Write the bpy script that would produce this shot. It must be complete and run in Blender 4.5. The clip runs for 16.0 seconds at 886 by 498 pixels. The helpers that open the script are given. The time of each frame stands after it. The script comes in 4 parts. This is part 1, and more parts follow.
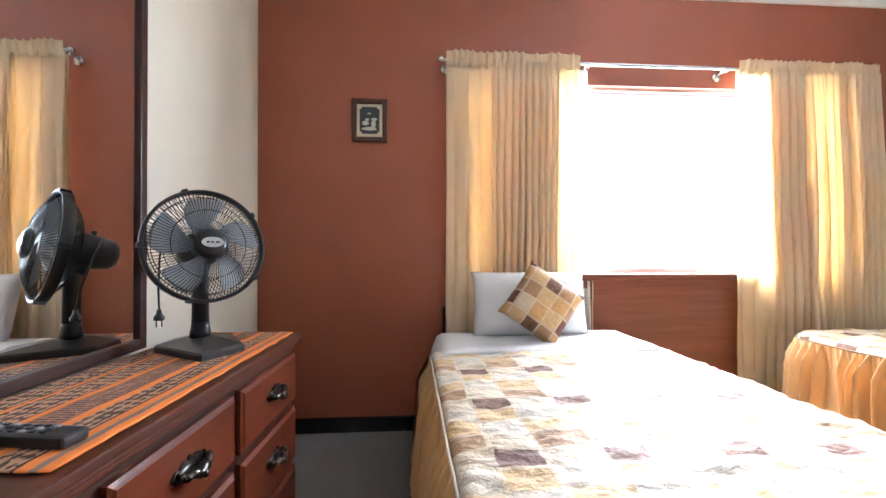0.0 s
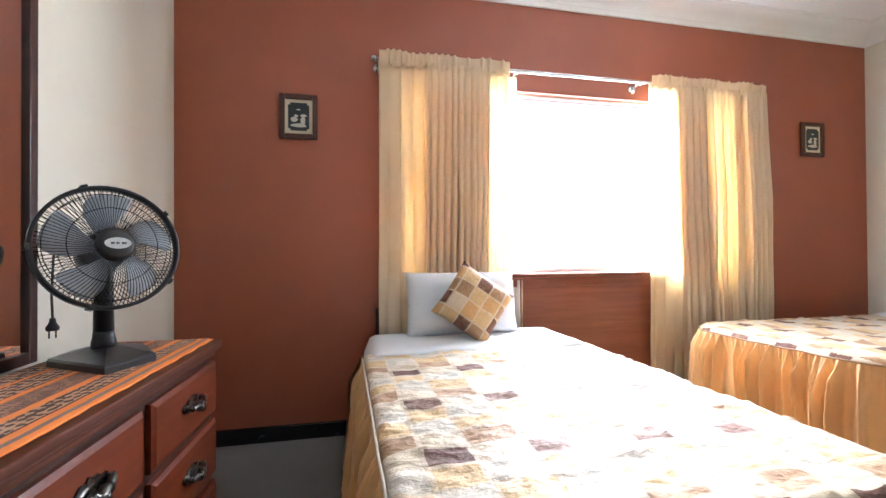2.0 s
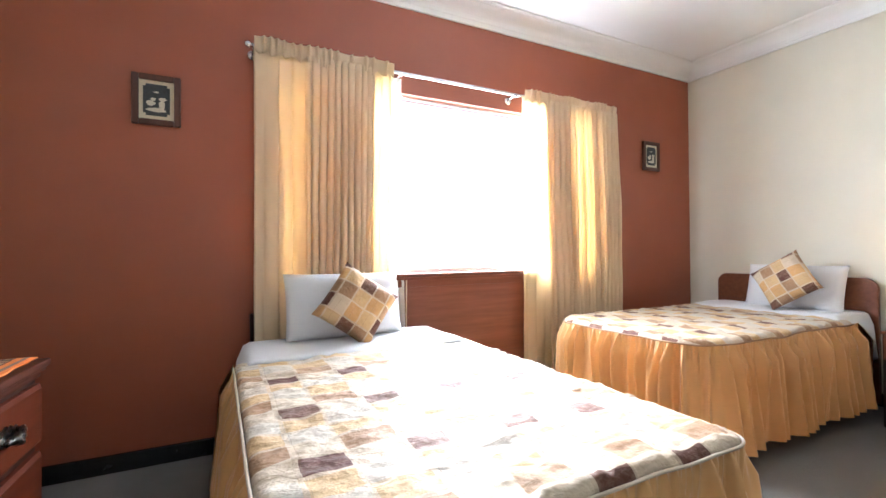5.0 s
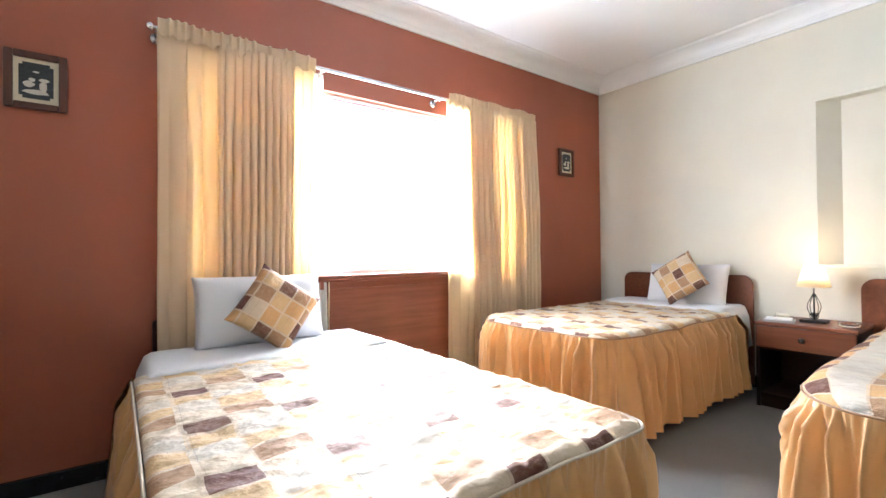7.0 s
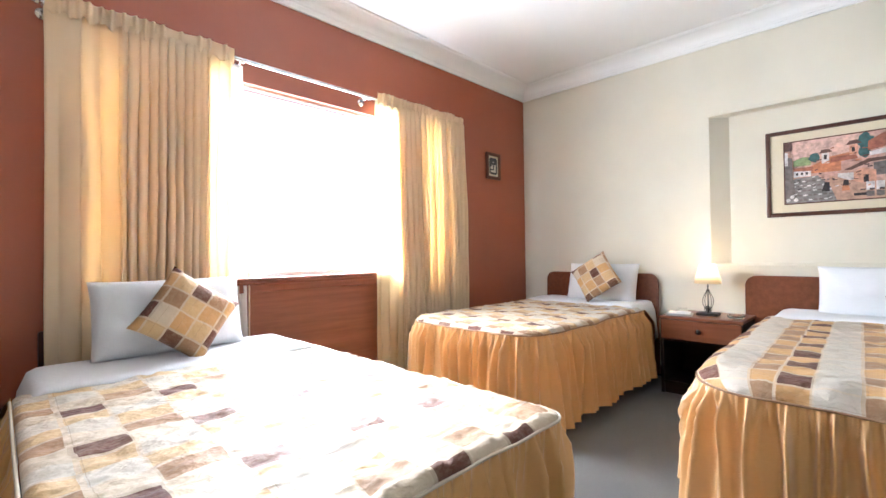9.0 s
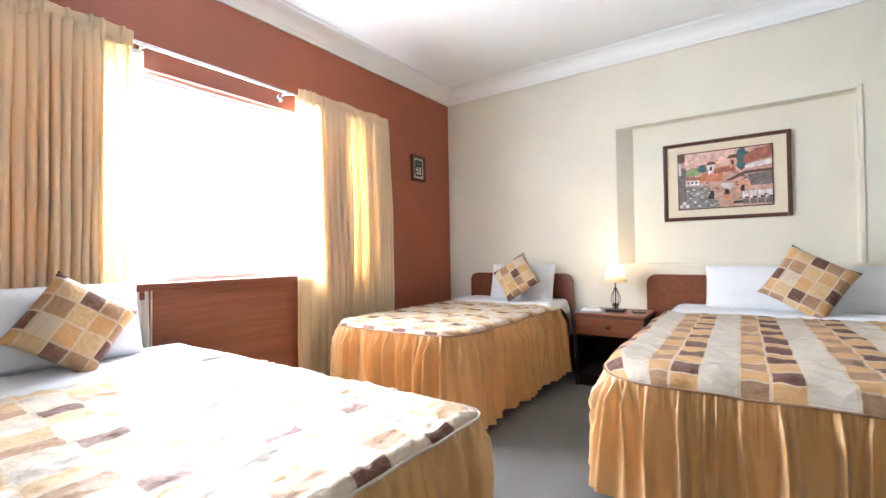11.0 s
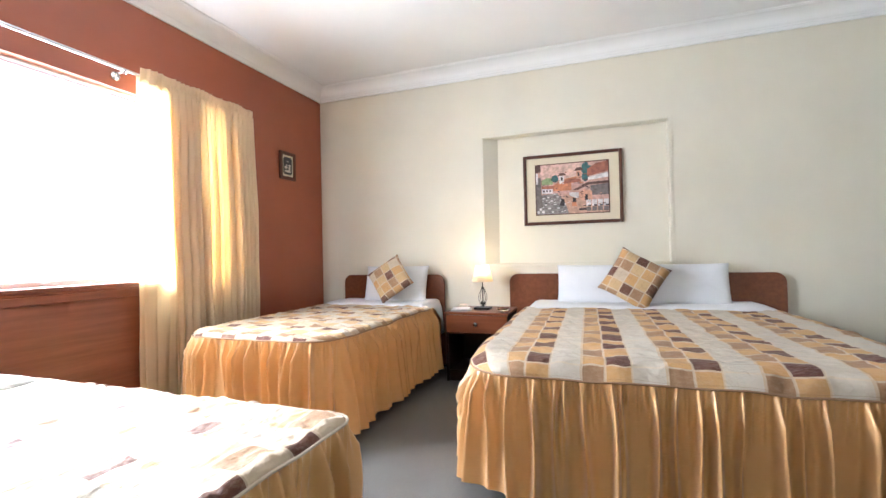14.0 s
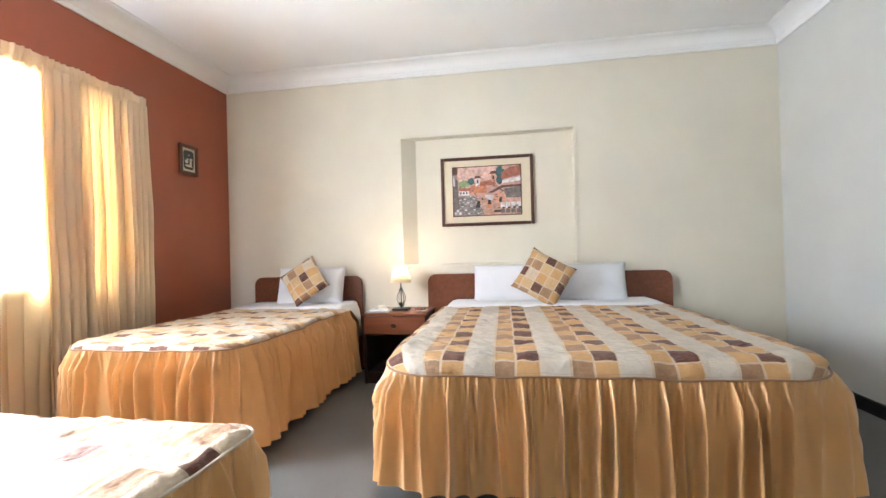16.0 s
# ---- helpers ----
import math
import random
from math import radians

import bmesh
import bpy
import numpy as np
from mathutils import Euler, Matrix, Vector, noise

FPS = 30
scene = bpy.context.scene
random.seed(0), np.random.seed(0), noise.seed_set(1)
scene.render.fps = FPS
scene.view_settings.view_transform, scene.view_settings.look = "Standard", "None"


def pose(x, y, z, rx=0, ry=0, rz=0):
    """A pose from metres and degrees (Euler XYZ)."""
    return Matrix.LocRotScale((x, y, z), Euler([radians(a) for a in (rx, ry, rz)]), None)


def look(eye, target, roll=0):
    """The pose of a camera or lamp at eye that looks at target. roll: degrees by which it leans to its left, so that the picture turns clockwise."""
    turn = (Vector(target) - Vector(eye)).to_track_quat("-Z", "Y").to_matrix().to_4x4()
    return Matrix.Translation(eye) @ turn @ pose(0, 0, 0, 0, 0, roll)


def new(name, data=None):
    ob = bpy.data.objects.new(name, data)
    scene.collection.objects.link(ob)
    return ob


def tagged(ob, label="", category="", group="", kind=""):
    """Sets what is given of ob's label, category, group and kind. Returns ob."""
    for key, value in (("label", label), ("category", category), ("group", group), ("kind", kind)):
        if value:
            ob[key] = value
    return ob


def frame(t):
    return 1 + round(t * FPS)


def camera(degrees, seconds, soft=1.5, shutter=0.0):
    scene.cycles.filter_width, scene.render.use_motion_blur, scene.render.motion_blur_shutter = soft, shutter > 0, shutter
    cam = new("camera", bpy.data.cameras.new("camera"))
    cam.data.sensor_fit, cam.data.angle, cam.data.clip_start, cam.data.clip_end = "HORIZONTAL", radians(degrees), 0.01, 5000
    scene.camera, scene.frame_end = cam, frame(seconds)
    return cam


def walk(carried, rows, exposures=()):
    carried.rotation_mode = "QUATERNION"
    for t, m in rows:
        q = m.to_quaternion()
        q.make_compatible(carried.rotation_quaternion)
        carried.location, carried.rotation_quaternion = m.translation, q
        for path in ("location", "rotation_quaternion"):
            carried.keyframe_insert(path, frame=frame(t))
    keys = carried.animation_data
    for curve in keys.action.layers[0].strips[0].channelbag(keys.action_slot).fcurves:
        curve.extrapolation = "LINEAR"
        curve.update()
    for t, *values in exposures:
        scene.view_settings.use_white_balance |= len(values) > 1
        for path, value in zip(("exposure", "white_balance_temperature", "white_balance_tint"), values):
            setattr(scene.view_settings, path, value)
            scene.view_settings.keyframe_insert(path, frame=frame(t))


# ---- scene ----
# ---------------------------------------------------------------- camera
cam = camera(90.2, 16.0)
# seconds, place, yaw, pitch, lean
PATH = [
    (0.0, 0.0000, 0.0000, 1.0548, -4.30, 0.49, 0.08),
    (0.5, 0.0041, -0.0003, 1.0551, -6.25, 0.53, 0.23),
    (1.0, 0.0081, -0.0007, 1.0553, -8.27, 0.51, 0.27),
    (1.5, 0.0120, -0.0012, 1.0555, -10.28, 0.53, 0.28),
    (2.0, 0.0159, -0.0019, 1.0556, -12.58, 0.53, 0.32),
    (2.5, 0.0197, -0.0027, 1.0557, -14.80, 0.52, 0.37),
    (3.0, 0.0235, -0.0037, 1.0558, -17.22, 0.53, 0.38),
    (3.5, 0.0272, -0.0048, 1.0559, -20.08, 0.53, 0.40),
    (4.0, 0.0309, -0.0060, 1.0560, -22.48, 0.52, 0.43),
    (6.5, 0.0484, -0.0142, 1.0558, -34.05, 0.50, 0.52),
    (7.0, 0.0518, -0.0162, 1.0557, -36.42, 0.53, 0.58),
    (7.5, 0.0551, -0.0184, 1.0555, -38.58, 0.52, 0.67),
    (8.0, 0.0583, -0.0207, 1.0553, -41.10, 0.52, 0.73),
    (8.5, 0.0615, -0.0232, 1.0551, -43.24, 0.54, 0.75),
    (11.0, 0.0765, -0.0376, 1.0537, -54.76, 0.67, 0.99),
    (11.5, 0.0794, -0.0408, 1.0534, -57.42, 0.66, 1.04),
    (12.0, 0.0821, -0.0443, 1.0530, -59.96, 0.61, 1.08),
    (12.5, 0.0849, -0.0478, 1.0526, -62.14, 0.60, 1.14),
    (13.0, 0.0876, -0.0515, 1.0521, -65.08, 0.61, 1.21),
    (13.5, 0.0902, -0.0553, 1.0516, -67.65, 0.63, 1.26),
    (14.0, 0.0927, -0.0593, 1.0511, -70.60, 0.63, 1.28),
    (14.5, 0.0953, -0.0634, 1.0506, -73.28, 0.62, 1.31),
    (15.0, 0.0977, -0.0677, 1.0500, -76.20, 0.62, 1.37),
    (15.5, 0.1001, -0.0720, 1.0495, -78.42, 0.59, 1.41),
    (16.0, 0.1025, -0.0766, 1.0489, -80.89, 0.50, 1.53),
]
EXPOSURE = 1.24


def head_pose(x, y, z, yaw, pitch, lean):
    return pose(x, y, z, 0, 0, yaw) @ pose(0, 0, 0, pitch) @ pose(0, 0, 0, 0, lean) @ pose(0, 0, 0, 90)


walk(cam, [(r[0], head_pose(*r[1:])) for r in PATH], [(0.0, EXPOSURE, 5540, 10), (12.0, EXPOSURE, 5560, 10), (16.0, EXPOSURE, 5760, 10)])

# ---------------------------------------------------------------- plan (metres)
WEST, EAST, NORTH, SOUTH = -0.886, 4.014, 2.65, -2.206
TOP = 2.775                        # ceiling
COVE = 2.648                       # lower edge of the cornice
WIN_X0, WIN_X1, WIN_Z0, WIN_Z1 = 0.43, 2.80, 0.925, 2.092
NICHE_Y0, NICHE_Y1, NICHE_Z0, NICHE_Z1 = -0.605, 0.914, 0.95, 2.095

# ---------------------------------------------------------------- light
world = bpy.data.worlds.new("sky")
scene.world = world
world.use_nodes = True
wn = world.node_tree.nodes
sky = wn.new("ShaderNodeTexSky")
sky.sky_type = "NISHITA"
sky.sun_disc = False
SUN_ELEV, SUN_TURN = 33.0, 23.0     # degrees: height, and turn from straight out of the window towards the east
sky.sun_elevation = radians(SUN_ELEV)
sky.sun_rotation = radians(SUN_TURN)
wn["Background"].inputs["Strength"].default_value = 0.15
world.node_tree.links.new(sky.outputs[0], wn["Background"].inputs[0])

sun = new("sun", bpy.data.lights.new("sun", "SUN"))
sun.data.energy = 4.6
sun.data.angle = radians(9)
sun.data.color = (1.0, 0.96, 0.91)
_se, _st = radians(SUN_ELEV), radians(SUN_TURN)
sun.matrix_world = look((0, 0, 0), (-math.cos(_se) * math.sin(_st), -math.cos(_se) * math.cos(_st), -math.sin(_se)))

day = new("window_daylight", bpy.data.lights.new("window_daylight", "AREA"))
day.data.shape, day.data.size, day.data.size_y = "RECTANGLE", 2.30, 1.12
day.data.energy = 82
day.data.color = (0.93, 0.97, 1.0)
day.matrix_world = look((1.61, NORTH + 0.11, 1.51), (1.61, 0.0, 1.20))


# ---------------------------------------------------------------- materials
def material(name):
    m = bpy.data.materials.new(name)
    m.use_nodes = True
    nt = m.node_tree
    return m, nt, nt.nodes["Principled BSDF"]


def node(nt, kind, **values):
    n = nt.nodes.new(kind)
    for key, value in values.items():
        n.inputs[key].default_value = value
    return n


def ramp(nt, fac, stops):
    r = nt.nodes.new("ShaderNodeValToRGB")
    e = r.color_ramp.elements
    while len(e) < len(stops):
        e.new(0.5)
    for el, (p, c) in zip(e, stops):
        el.position, el.color = p, (*c, 1)
    nt.links.new(fac, r.inputs[0])
    return r.outputs[0]


def mixed(nt, fac, a, b, how="MIX"):
    n = nt.nodes.new("ShaderNodeMix")
    n.data_type, n.blend_type = "RGBA", how
    for sock, v in ((n.inputs[0], fac), (n.inputs[6], a), (n.inputs[7], b)):
        if isinstance(v, bpy.types.NodeSocket):
            nt.links.new(v, sock)
        elif isinstance(v, tuple):
            sock.default_value = (*v, 1)
        else:
            sock.default_value = v
    return n.outputs[2]


def calc(nt, op, a, b=0.0, c=0.0):
    n = nt.nodes.new("ShaderNodeMath")
    n.operation = op
    for sock, v in zip(n.inputs, (a, b, c)):
        if isinstance(v, bpy.types.NodeSocket):
            nt.links.new(v, sock)
        else:
            sock.default_value = v
    return n.outputs[0]


def coords(nt, scale=(1, 1, 1), source="Object"):
    c = nt.nodes.new("ShaderNodeTexCoord")
    mp = nt.nodes.new("ShaderNodeMapping")
    mp.inputs["Scale"].default_value = scale
    nt.links.new(c.outputs[source], mp.inputs[0])
    return mp.outputs[0]


def noise_at(nt, vec, scale, detail=4.0, rough=0.55):
    n = node(nt, "ShaderNodeTexNoise", Scale=scale, Detail=detail, Roughness=rough)
    nt.links.new(vec, n.inputs["Vector"])
    return n.outputs["Fac"]


def bump(nt, bsdf, height, strength, distance=0.01):
    b = node(nt, "ShaderNodeBump", Strength=strength, Distance=distance)
    nt.links.new(height, b.inputs["Height"])
    nt.links.new(b.outputs[0], bsdf.inputs["Normal"])


def paint(name, colour, rough=0.6, mottled=0.12, relief=0.12):
    """Rolled wall paint: faint cloudiness and a fine roller grain."""
    m, nt, b = material(name)
    v = coords(nt)
    big, fine = noise_at(nt, v, 1.7, 5), noise_at(nt, v, 190, 2)
    dark = tuple(c * (1 - mottled) for c in colour)
    light = tuple(min(1, c * (1 + mottled * 0.6)) for c in colour)
    nt.links.new(ramp(nt, big, [(0.3, dark), (0.7, light)]), b.inputs["Base Color"])
    nt.links.new(calc(nt, "MULTIPLY_ADD", noise_at(nt, v, 6, 4), 0.16, rough - 0.08), b.inputs["Roughness"])
    both = calc(nt, "MULTIPLY_ADD", noise_at(nt, v, 9, 3), 0.5, fine)
    bump(nt, b, both, relief, 0.004)
    return m


def wood(name, dark, light, rough=0.3, along=1, coat=0.3, spec=0.35):
    """Varnished wood, its grain along the axis with that number."""
    m, nt, b = material(name)
    s = [14, 14, 14]
    s[along] = 0.9
    v = coords(nt, s)
    grain = noise_at(nt, v, 2.2, 8, 0.62)
    broad = noise_at(nt, coords(nt), 2.3, 3)
    col = ramp(nt, grain, [(0.28, dark), (0.72, light)])
    nt.links.new(mixed(nt, calc(nt, "MULTIPLY", broad, 0.4), col, tuple(c * 0.6 for c in dark)), b.inputs["Base Color"])
    nt.links.new(calc(nt, "MULTIPLY_ADD", noise_at(nt, coords(nt), 8, 4), 0.2, rough - 0.1), b.inputs["Roughness"])
    b.inputs["Specular IOR Level"].default_value = spec
    b.inputs["Coat Weight"].default_value = coat
    b.inputs["Coat Roughness"].default_value = 0.15
    bump(nt, b, grain, 0.03, 0.002)
    return m


def cloth(name, colour, rough=0.85, weave=900.0, sheen=0.2, wrinkle=0.35, worn=0.12):
    m, nt, b = material(name)
    v = coords(nt)
    blot = noise_at(nt, v, 5, 5)
    nt.links.new(ramp(nt, blot, [(0.3, tuple(c * (1 - worn) for c in colour)), (0.7, tuple(min(1, c * (1 + worn)) for c in colour))]), b.inputs["Base Color"])
    b.inputs["Roughness"].default_value = rough
    b.inputs["Sheen Weight"].default_value = sheen
    h = calc(nt, "MULTIPLY_ADD", noise_at(nt, v, weave, 1), 0.05, noise_at(nt, v, 22, 4))
    bump(nt, b, h, wrinkle, 0.012)
    return m


def plain(name, colour, rough=0.5, metal=0.0, grain=60.0, relief=0.03, vary=0.12):
    m, nt, b = material(name)
    v = coords(nt)
    n = noise_at(nt, v, grain, 4)
    nt.links.new(ramp(nt, n, [(0.3, tuple(c * (1 - vary) for c in colour)), (0.7, tuple(min(1, c * (1 + vary)) for c in colour))]), b.inputs["Base Color"])
    nt.links.new(calc(nt, "MULTIPLY_ADD", noise_at(nt, v, grain * 0.4, 3), 0.14, rough - 0.07), b.inputs["Roughness"])
    b.inputs["Metallic"].default_value = metal
    if relief:
        bump(nt, b, n, relief, 0.002)
    return m


TERRACOTTA = paint("terracotta_paint", (0.325, 0.090, 0.042), 0.40, 0.10)
CREAM = paint("cream_paint", (0.69, 0.64, 0.525), 0.6, 0.05)
# pale grey, lowered a step to hold the south wall's shade
PALE = paint("shade_darkened_grey_paint", (0.56, 0.555, 0.52), 0.6, 0.05)
WHITE = paint("white_plaster", (0.80, 0.79, 0.77), 0.6, 0.03)
BLACK_GLOSS = plain("black_gloss_paint", (0.012, 0.012, 0.013), 0.25, 0, 40, 0.05)
RED_WOOD = wood("red_varnished_wood", (0.105, 0.017, 0.005), (0.185, 0.038, 0.011), 0.46, 1, 0.05, 0.22)
# red wood lightened: the window's glare over the panel is in the colour
RED_WOOD_GLARE = wood("glare_lightened_panel_wood", (0.20, 0.058, 0.030), (0.32, 0.105, 0.058), 0.34, 0, 0.3)
DARK_WOOD = wood("dark_varnished_wood", (0.035, 0.011, 0.007), (0.060, 0.019, 0.011), 0.42, 1, 0.1)
TOP_WOOD = wood("dresser_top_wood", (0.070, 0.016, 0.007), (0.120, 0.031, 0.012), 0.45, 1, 0.05, 0.25)
# dark wood blackened further: the shade inside the nightstand is in this colour
SHADED_WOOD = wood("shaded_cabinet_wood", (0.014, 0.006, 0.004), (0.026, 0.010, 0.007), 0.5, 1, 0.0, 0.2)
HEAD_WOOD = wood("headboard_wood", (0.135, 0.040, 0.017), (0.235, 0.075, 0.033), 0.34, 1, 0.2)
FRAME_WOOD = wood("frame_wood", (0.06, 0.022, 0.013), (0.13, 0.045, 0.025), 0.35, 2, 0.3)
LINEN = cloth("white_linen", (0.71, 0.71, 0.725), 0.8, 700, 0.1, 0.25, 0.02)
GOLD_SATIN = cloth("gold_satin", (0.68, 0.388, 0.150), 0.40, 800, 0.25, 0.10, 0.06)
CORD_PALE = cloth("pale_piping_cord", (0.52, 0.44, 0.33), 0.6, 800, 0.1, 0.1, 0.05)
PIPING = cloth("piping_cord", (0.30, 0.17, 0.08), 0.6, 800, 0.1, 0.1, 0.05)
BRASS = plain("aged_brass", (0.085, 0.078, 0.068), 0.28, 1.0, 90, 0.2, 0.4)
CHROME = plain("chrome", (0.75, 0.75, 0.76), 0.15, 1.0, 60, 0.02)
IRON = plain("black_iron", (0.02, 0.018, 0.016), 0.45, 0.6, 120, 0.1)
BLACK_PLASTIC = plain("black_plastic", (0.014, 0.014, 0.016), 0.35, 0, 120, 0.03)
WIRE = plain("coated_grille_wire", (0.06, 0.06, 0.065), 0.22, 0.6, 120, 0.0)
GREY_PLASTIC = plain("grey_plastic", (0.30, 0.30, 0.31), 0.4, 0, 120, 0.03)
SILVER = plain("silver_badge", (0.55, 0.55, 0.55), 0.3, 0.5, 60, 0.02)
MAT_BOARD = plain("mat_board", (0.66, 0.58, 0.42), 0.8, 0, 300, 0.02, 0.05)
INK = plain("dark_slate_board", (0.025, 0.03, 0.035), 0.5, 0, 80, 0.05, 0.3)
IVORY = plain("ivory_paint", (0.62, 0.58, 0.48), 0.6, 0, 120, 0.05)


def carpet_material():
    m, nt, b = material("grey_carpet")
    v = coords(nt)
    fine, mid, big = noise_at(nt, v, 420, 3, 0.7), noise_at(nt, v, 40, 4), noise_at(nt, v, 2.1, 4)
    col = ramp(nt, fine, [(0.3, (0.105, 0.100, 0.090)), (0.7, (0.29, 0.28, 0.26))])
    speck = ramp(nt, noise_at(nt, v, 95, 4, 0.7), [(0.42, (0, 0, 0)), (0.66, (1, 1, 1))])
    col = mixed(nt, calc(nt, "MULTIPLY", speck, 0.30), col, (0.34, 0.33, 0.31))
    col = mixed(nt, calc(nt, "MULTIPLY", big, 0.62), col, (0.085, 0.080, 0.070))
    nt.links.new(col, b.inputs["Base Color"])
    b.inputs["Roughness"].default_value = 0.95
    bump(nt, b, calc(nt, "MULTIPLY_ADD", mid, 0.6, fine), 0.6, 0.008)
    return m


CARPET = carpet_material()


def curtain_material(name, colour, through_colour, part_through):
    m, nt, b = material(name)
    v = coords(nt)
    blot = noise_at(nt, coords(nt), 3, 3)
    nt.links.new(ramp(nt, blot, [(0.3, tuple(c * 0.95 for c in colour)), (0.7, tuple(min(1, c * 1.04) for c in colour))]), b.inputs["Base Color"])
    b.inputs["Roughness"].default_value = 0.9
    b.inputs["Sheen Weight"].default_value = 0.15
    bump(nt, b, noise_at(nt, v, 700, 1), 0.08, 0.002)
    tr = node(nt, "ShaderNodeBsdfTranslucent")
    tr.inputs["Color"].default_value = (*through_colour, 1)
    mx = nt.nodes.new("ShaderNodeMixShader")
    mx.inputs[0].default_value = part_through
    nt.links.new(b.outputs[0], mx.inputs[1])
    nt.links.new(tr.outputs[0], mx.inputs[2])
    nt.links.new(mx.outputs[0], nt.nodes["Material Output"].inputs[0])
    return m


DRAPE = curtain_material("beige_drape", (0.80, 0.66, 0.47), (0.97, 0.77, 0.43), 0.36)
THIN_DRAPE = curtain_material("thin_beige_drape", (0.82, 0.70, 0.52), (0.97, 0.85, 0.58), 0.62)
SHEER = curtain_material("white_sheer", (0.80, 0.77, 0.72), (0.95, 0.90, 0.82), 0.6)
SHADE = curtain_material("lamp_shade_cloth", (0.80, 0.72, 0.56), (0.97, 0.84, 0.62), 0.6)


PATCH_BROWN, PATCH_GOLD, PATCH_TAN = (0.110, 0.036, 0.025), (0.55, 0.315, 0.125), (0.33, 0.190, 0.100)
PATCH_PALE, PATCH_CREAM, PATCH_STRAW = (0.55, 0.495, 0.415), (0.56, 0.46, 0.34), (0.56, 0.38, 0.195)


def patchwork(name, columns, row, gutter=0.010):
    """Printed patchwork cotton: columns (width, colours of its rows in turn), thin pale bands between, stitched lines and puckers."""
    m, nt, b = material(name)
    tc = nt.nodes.new("ShaderNodeTexCoord")
    sp = nt.nodes.new("ShaderNodeSeparateXYZ")
    nt.links.new(tc.outputs["UV"], sp.inputs[0])
    wob = calc(nt, "MULTIPLY_ADD", noise_at(nt, coords(nt), 7, 3), 0.018, -0.009)
    wob2 = calc(nt, "MULTIPLY_ADD", noise_at(nt, coords(nt, (1.3, 0.8, 1)), 9, 3), 0.013, -0.0065)
    x = calc(nt, "ADD", sp.outputs[0], wob)
    y = calc(nt, "ADD", sp.outputs[1], wob2)
    period = sum(c[0] for c in columns)
    u = calc(nt, "MULTIPLY", calc(nt, "FRACT", calc(nt, "DIVIDE", x, period)), period)
    w = calc(nt, "DIVIDE", y, row)
    wf = calc(nt, "FRACT", w)
    count = len(columns[0][1])
    step = calc(nt, "FLOORED_MODULO", calc(nt, "FLOOR", w), float(count))
    c, at, order, gaps = None, 0.0, None, calc(nt, "LESS_THAN", u, gutter)
    for width, colours in columns:
        col = colours[0]
        for k in range(1, count):
            col = mixed(nt, calc(nt, "GREATER_THAN", step, k - 0.5), col, colours[k])
        if c is None:
            c, order = col, calc(nt, "MULTIPLY", u, 0.0)
        else:
            past = calc(nt, "GREATER_THAN", u, at)
            c = mixed(nt, past, c, col)
            order = calc(nt, "ADD", order, past)
            gaps = calc(nt, "MAXIMUM", gaps, calc(nt, "COMPARE", u, at, gutter * 0.5))
        at += width
    cell = nt.nodes.new("ShaderNodeCombineXYZ")
    nt.links.new(calc(nt, "ADD", calc(nt, "FLOOR", calc(nt, "DIVIDE", x, period)), calc(nt, "MULTIPLY", order, 0.31)), cell.inputs[0])
    nt.links.new(calc(nt, "FLOOR", w), cell.inputs[1])
    wn_ = nt.nodes.new("ShaderNodeTexWhiteNoise")
    nt.links.new(cell.outputs[0], wn_.inputs["Vector"])
    c = mixed(nt, calc(nt, "MULTIPLY", wn_.outputs["Value"], 0.14), c, (0.42, 0.28, 0.15))
    streak = noise_at(nt, coords(nt, (1.0, 2.6, 1)), 42, 6, 0.74)
    c = mixed(nt, calc(nt, "MULTIPLY", ramp(nt, streak, [(0.47, (0, 0, 0)), (0.70, (1, 1, 1))]), 0.20), c, (0.62, 0.50, 0.36))
    blot = noise_at(nt, coords(nt), 16, 4, 0.6)
    c = mixed(nt, calc(nt, "MULTIPLY", ramp(nt, blot, [(0.50, (0, 0, 0)), (0.75, (1, 1, 1))]), 0.13), c, (0.22, 0.13, 0.07))
    gaps = calc(nt, "MAXIMUM", gaps, calc(nt, "LESS_THAN", wf, gutter / row))
    c = mixed(nt, calc(nt, "MULTIPLY", gaps, 0.72), c, (0.60, 0.49, 0.36))
    stitch = calc(nt, "MAXIMUM", calc(nt, "COMPARE", u, gutter + 0.004, 0.0011), calc(nt, "COMPARE", wf, 0.62, 0.010))
    c = mixed(nt, calc(nt, "MULTIPLY", stitch, 0.32), c, (0.22, 0.14, 0.08))
    nt.links.new(c, b.inputs["Base Color"])
    b.inputs["Roughness"].default_value = 0.70
    b.inputs["Specular IOR Level"].default_value = 0.25
    b.inputs["Sheen Weight"].default_value = 0.05
    pucker = noise_at(nt, coords(nt), 13, 4, 0.55)
    crease = node(nt, "ShaderNodeTexNoise", Scale=26.0, Detail=5.0, Roughness=0.6, Distortion=0.9)
    nt.links.new(coords(nt, (0.7, 1.5, 1)), crease.inputs["Vector"])
    bump(nt, b, calc(nt, "MULTIPLY_ADD", crease.outputs["Fac"], 0.38, pucker), 0.50, 0.035)
    return m


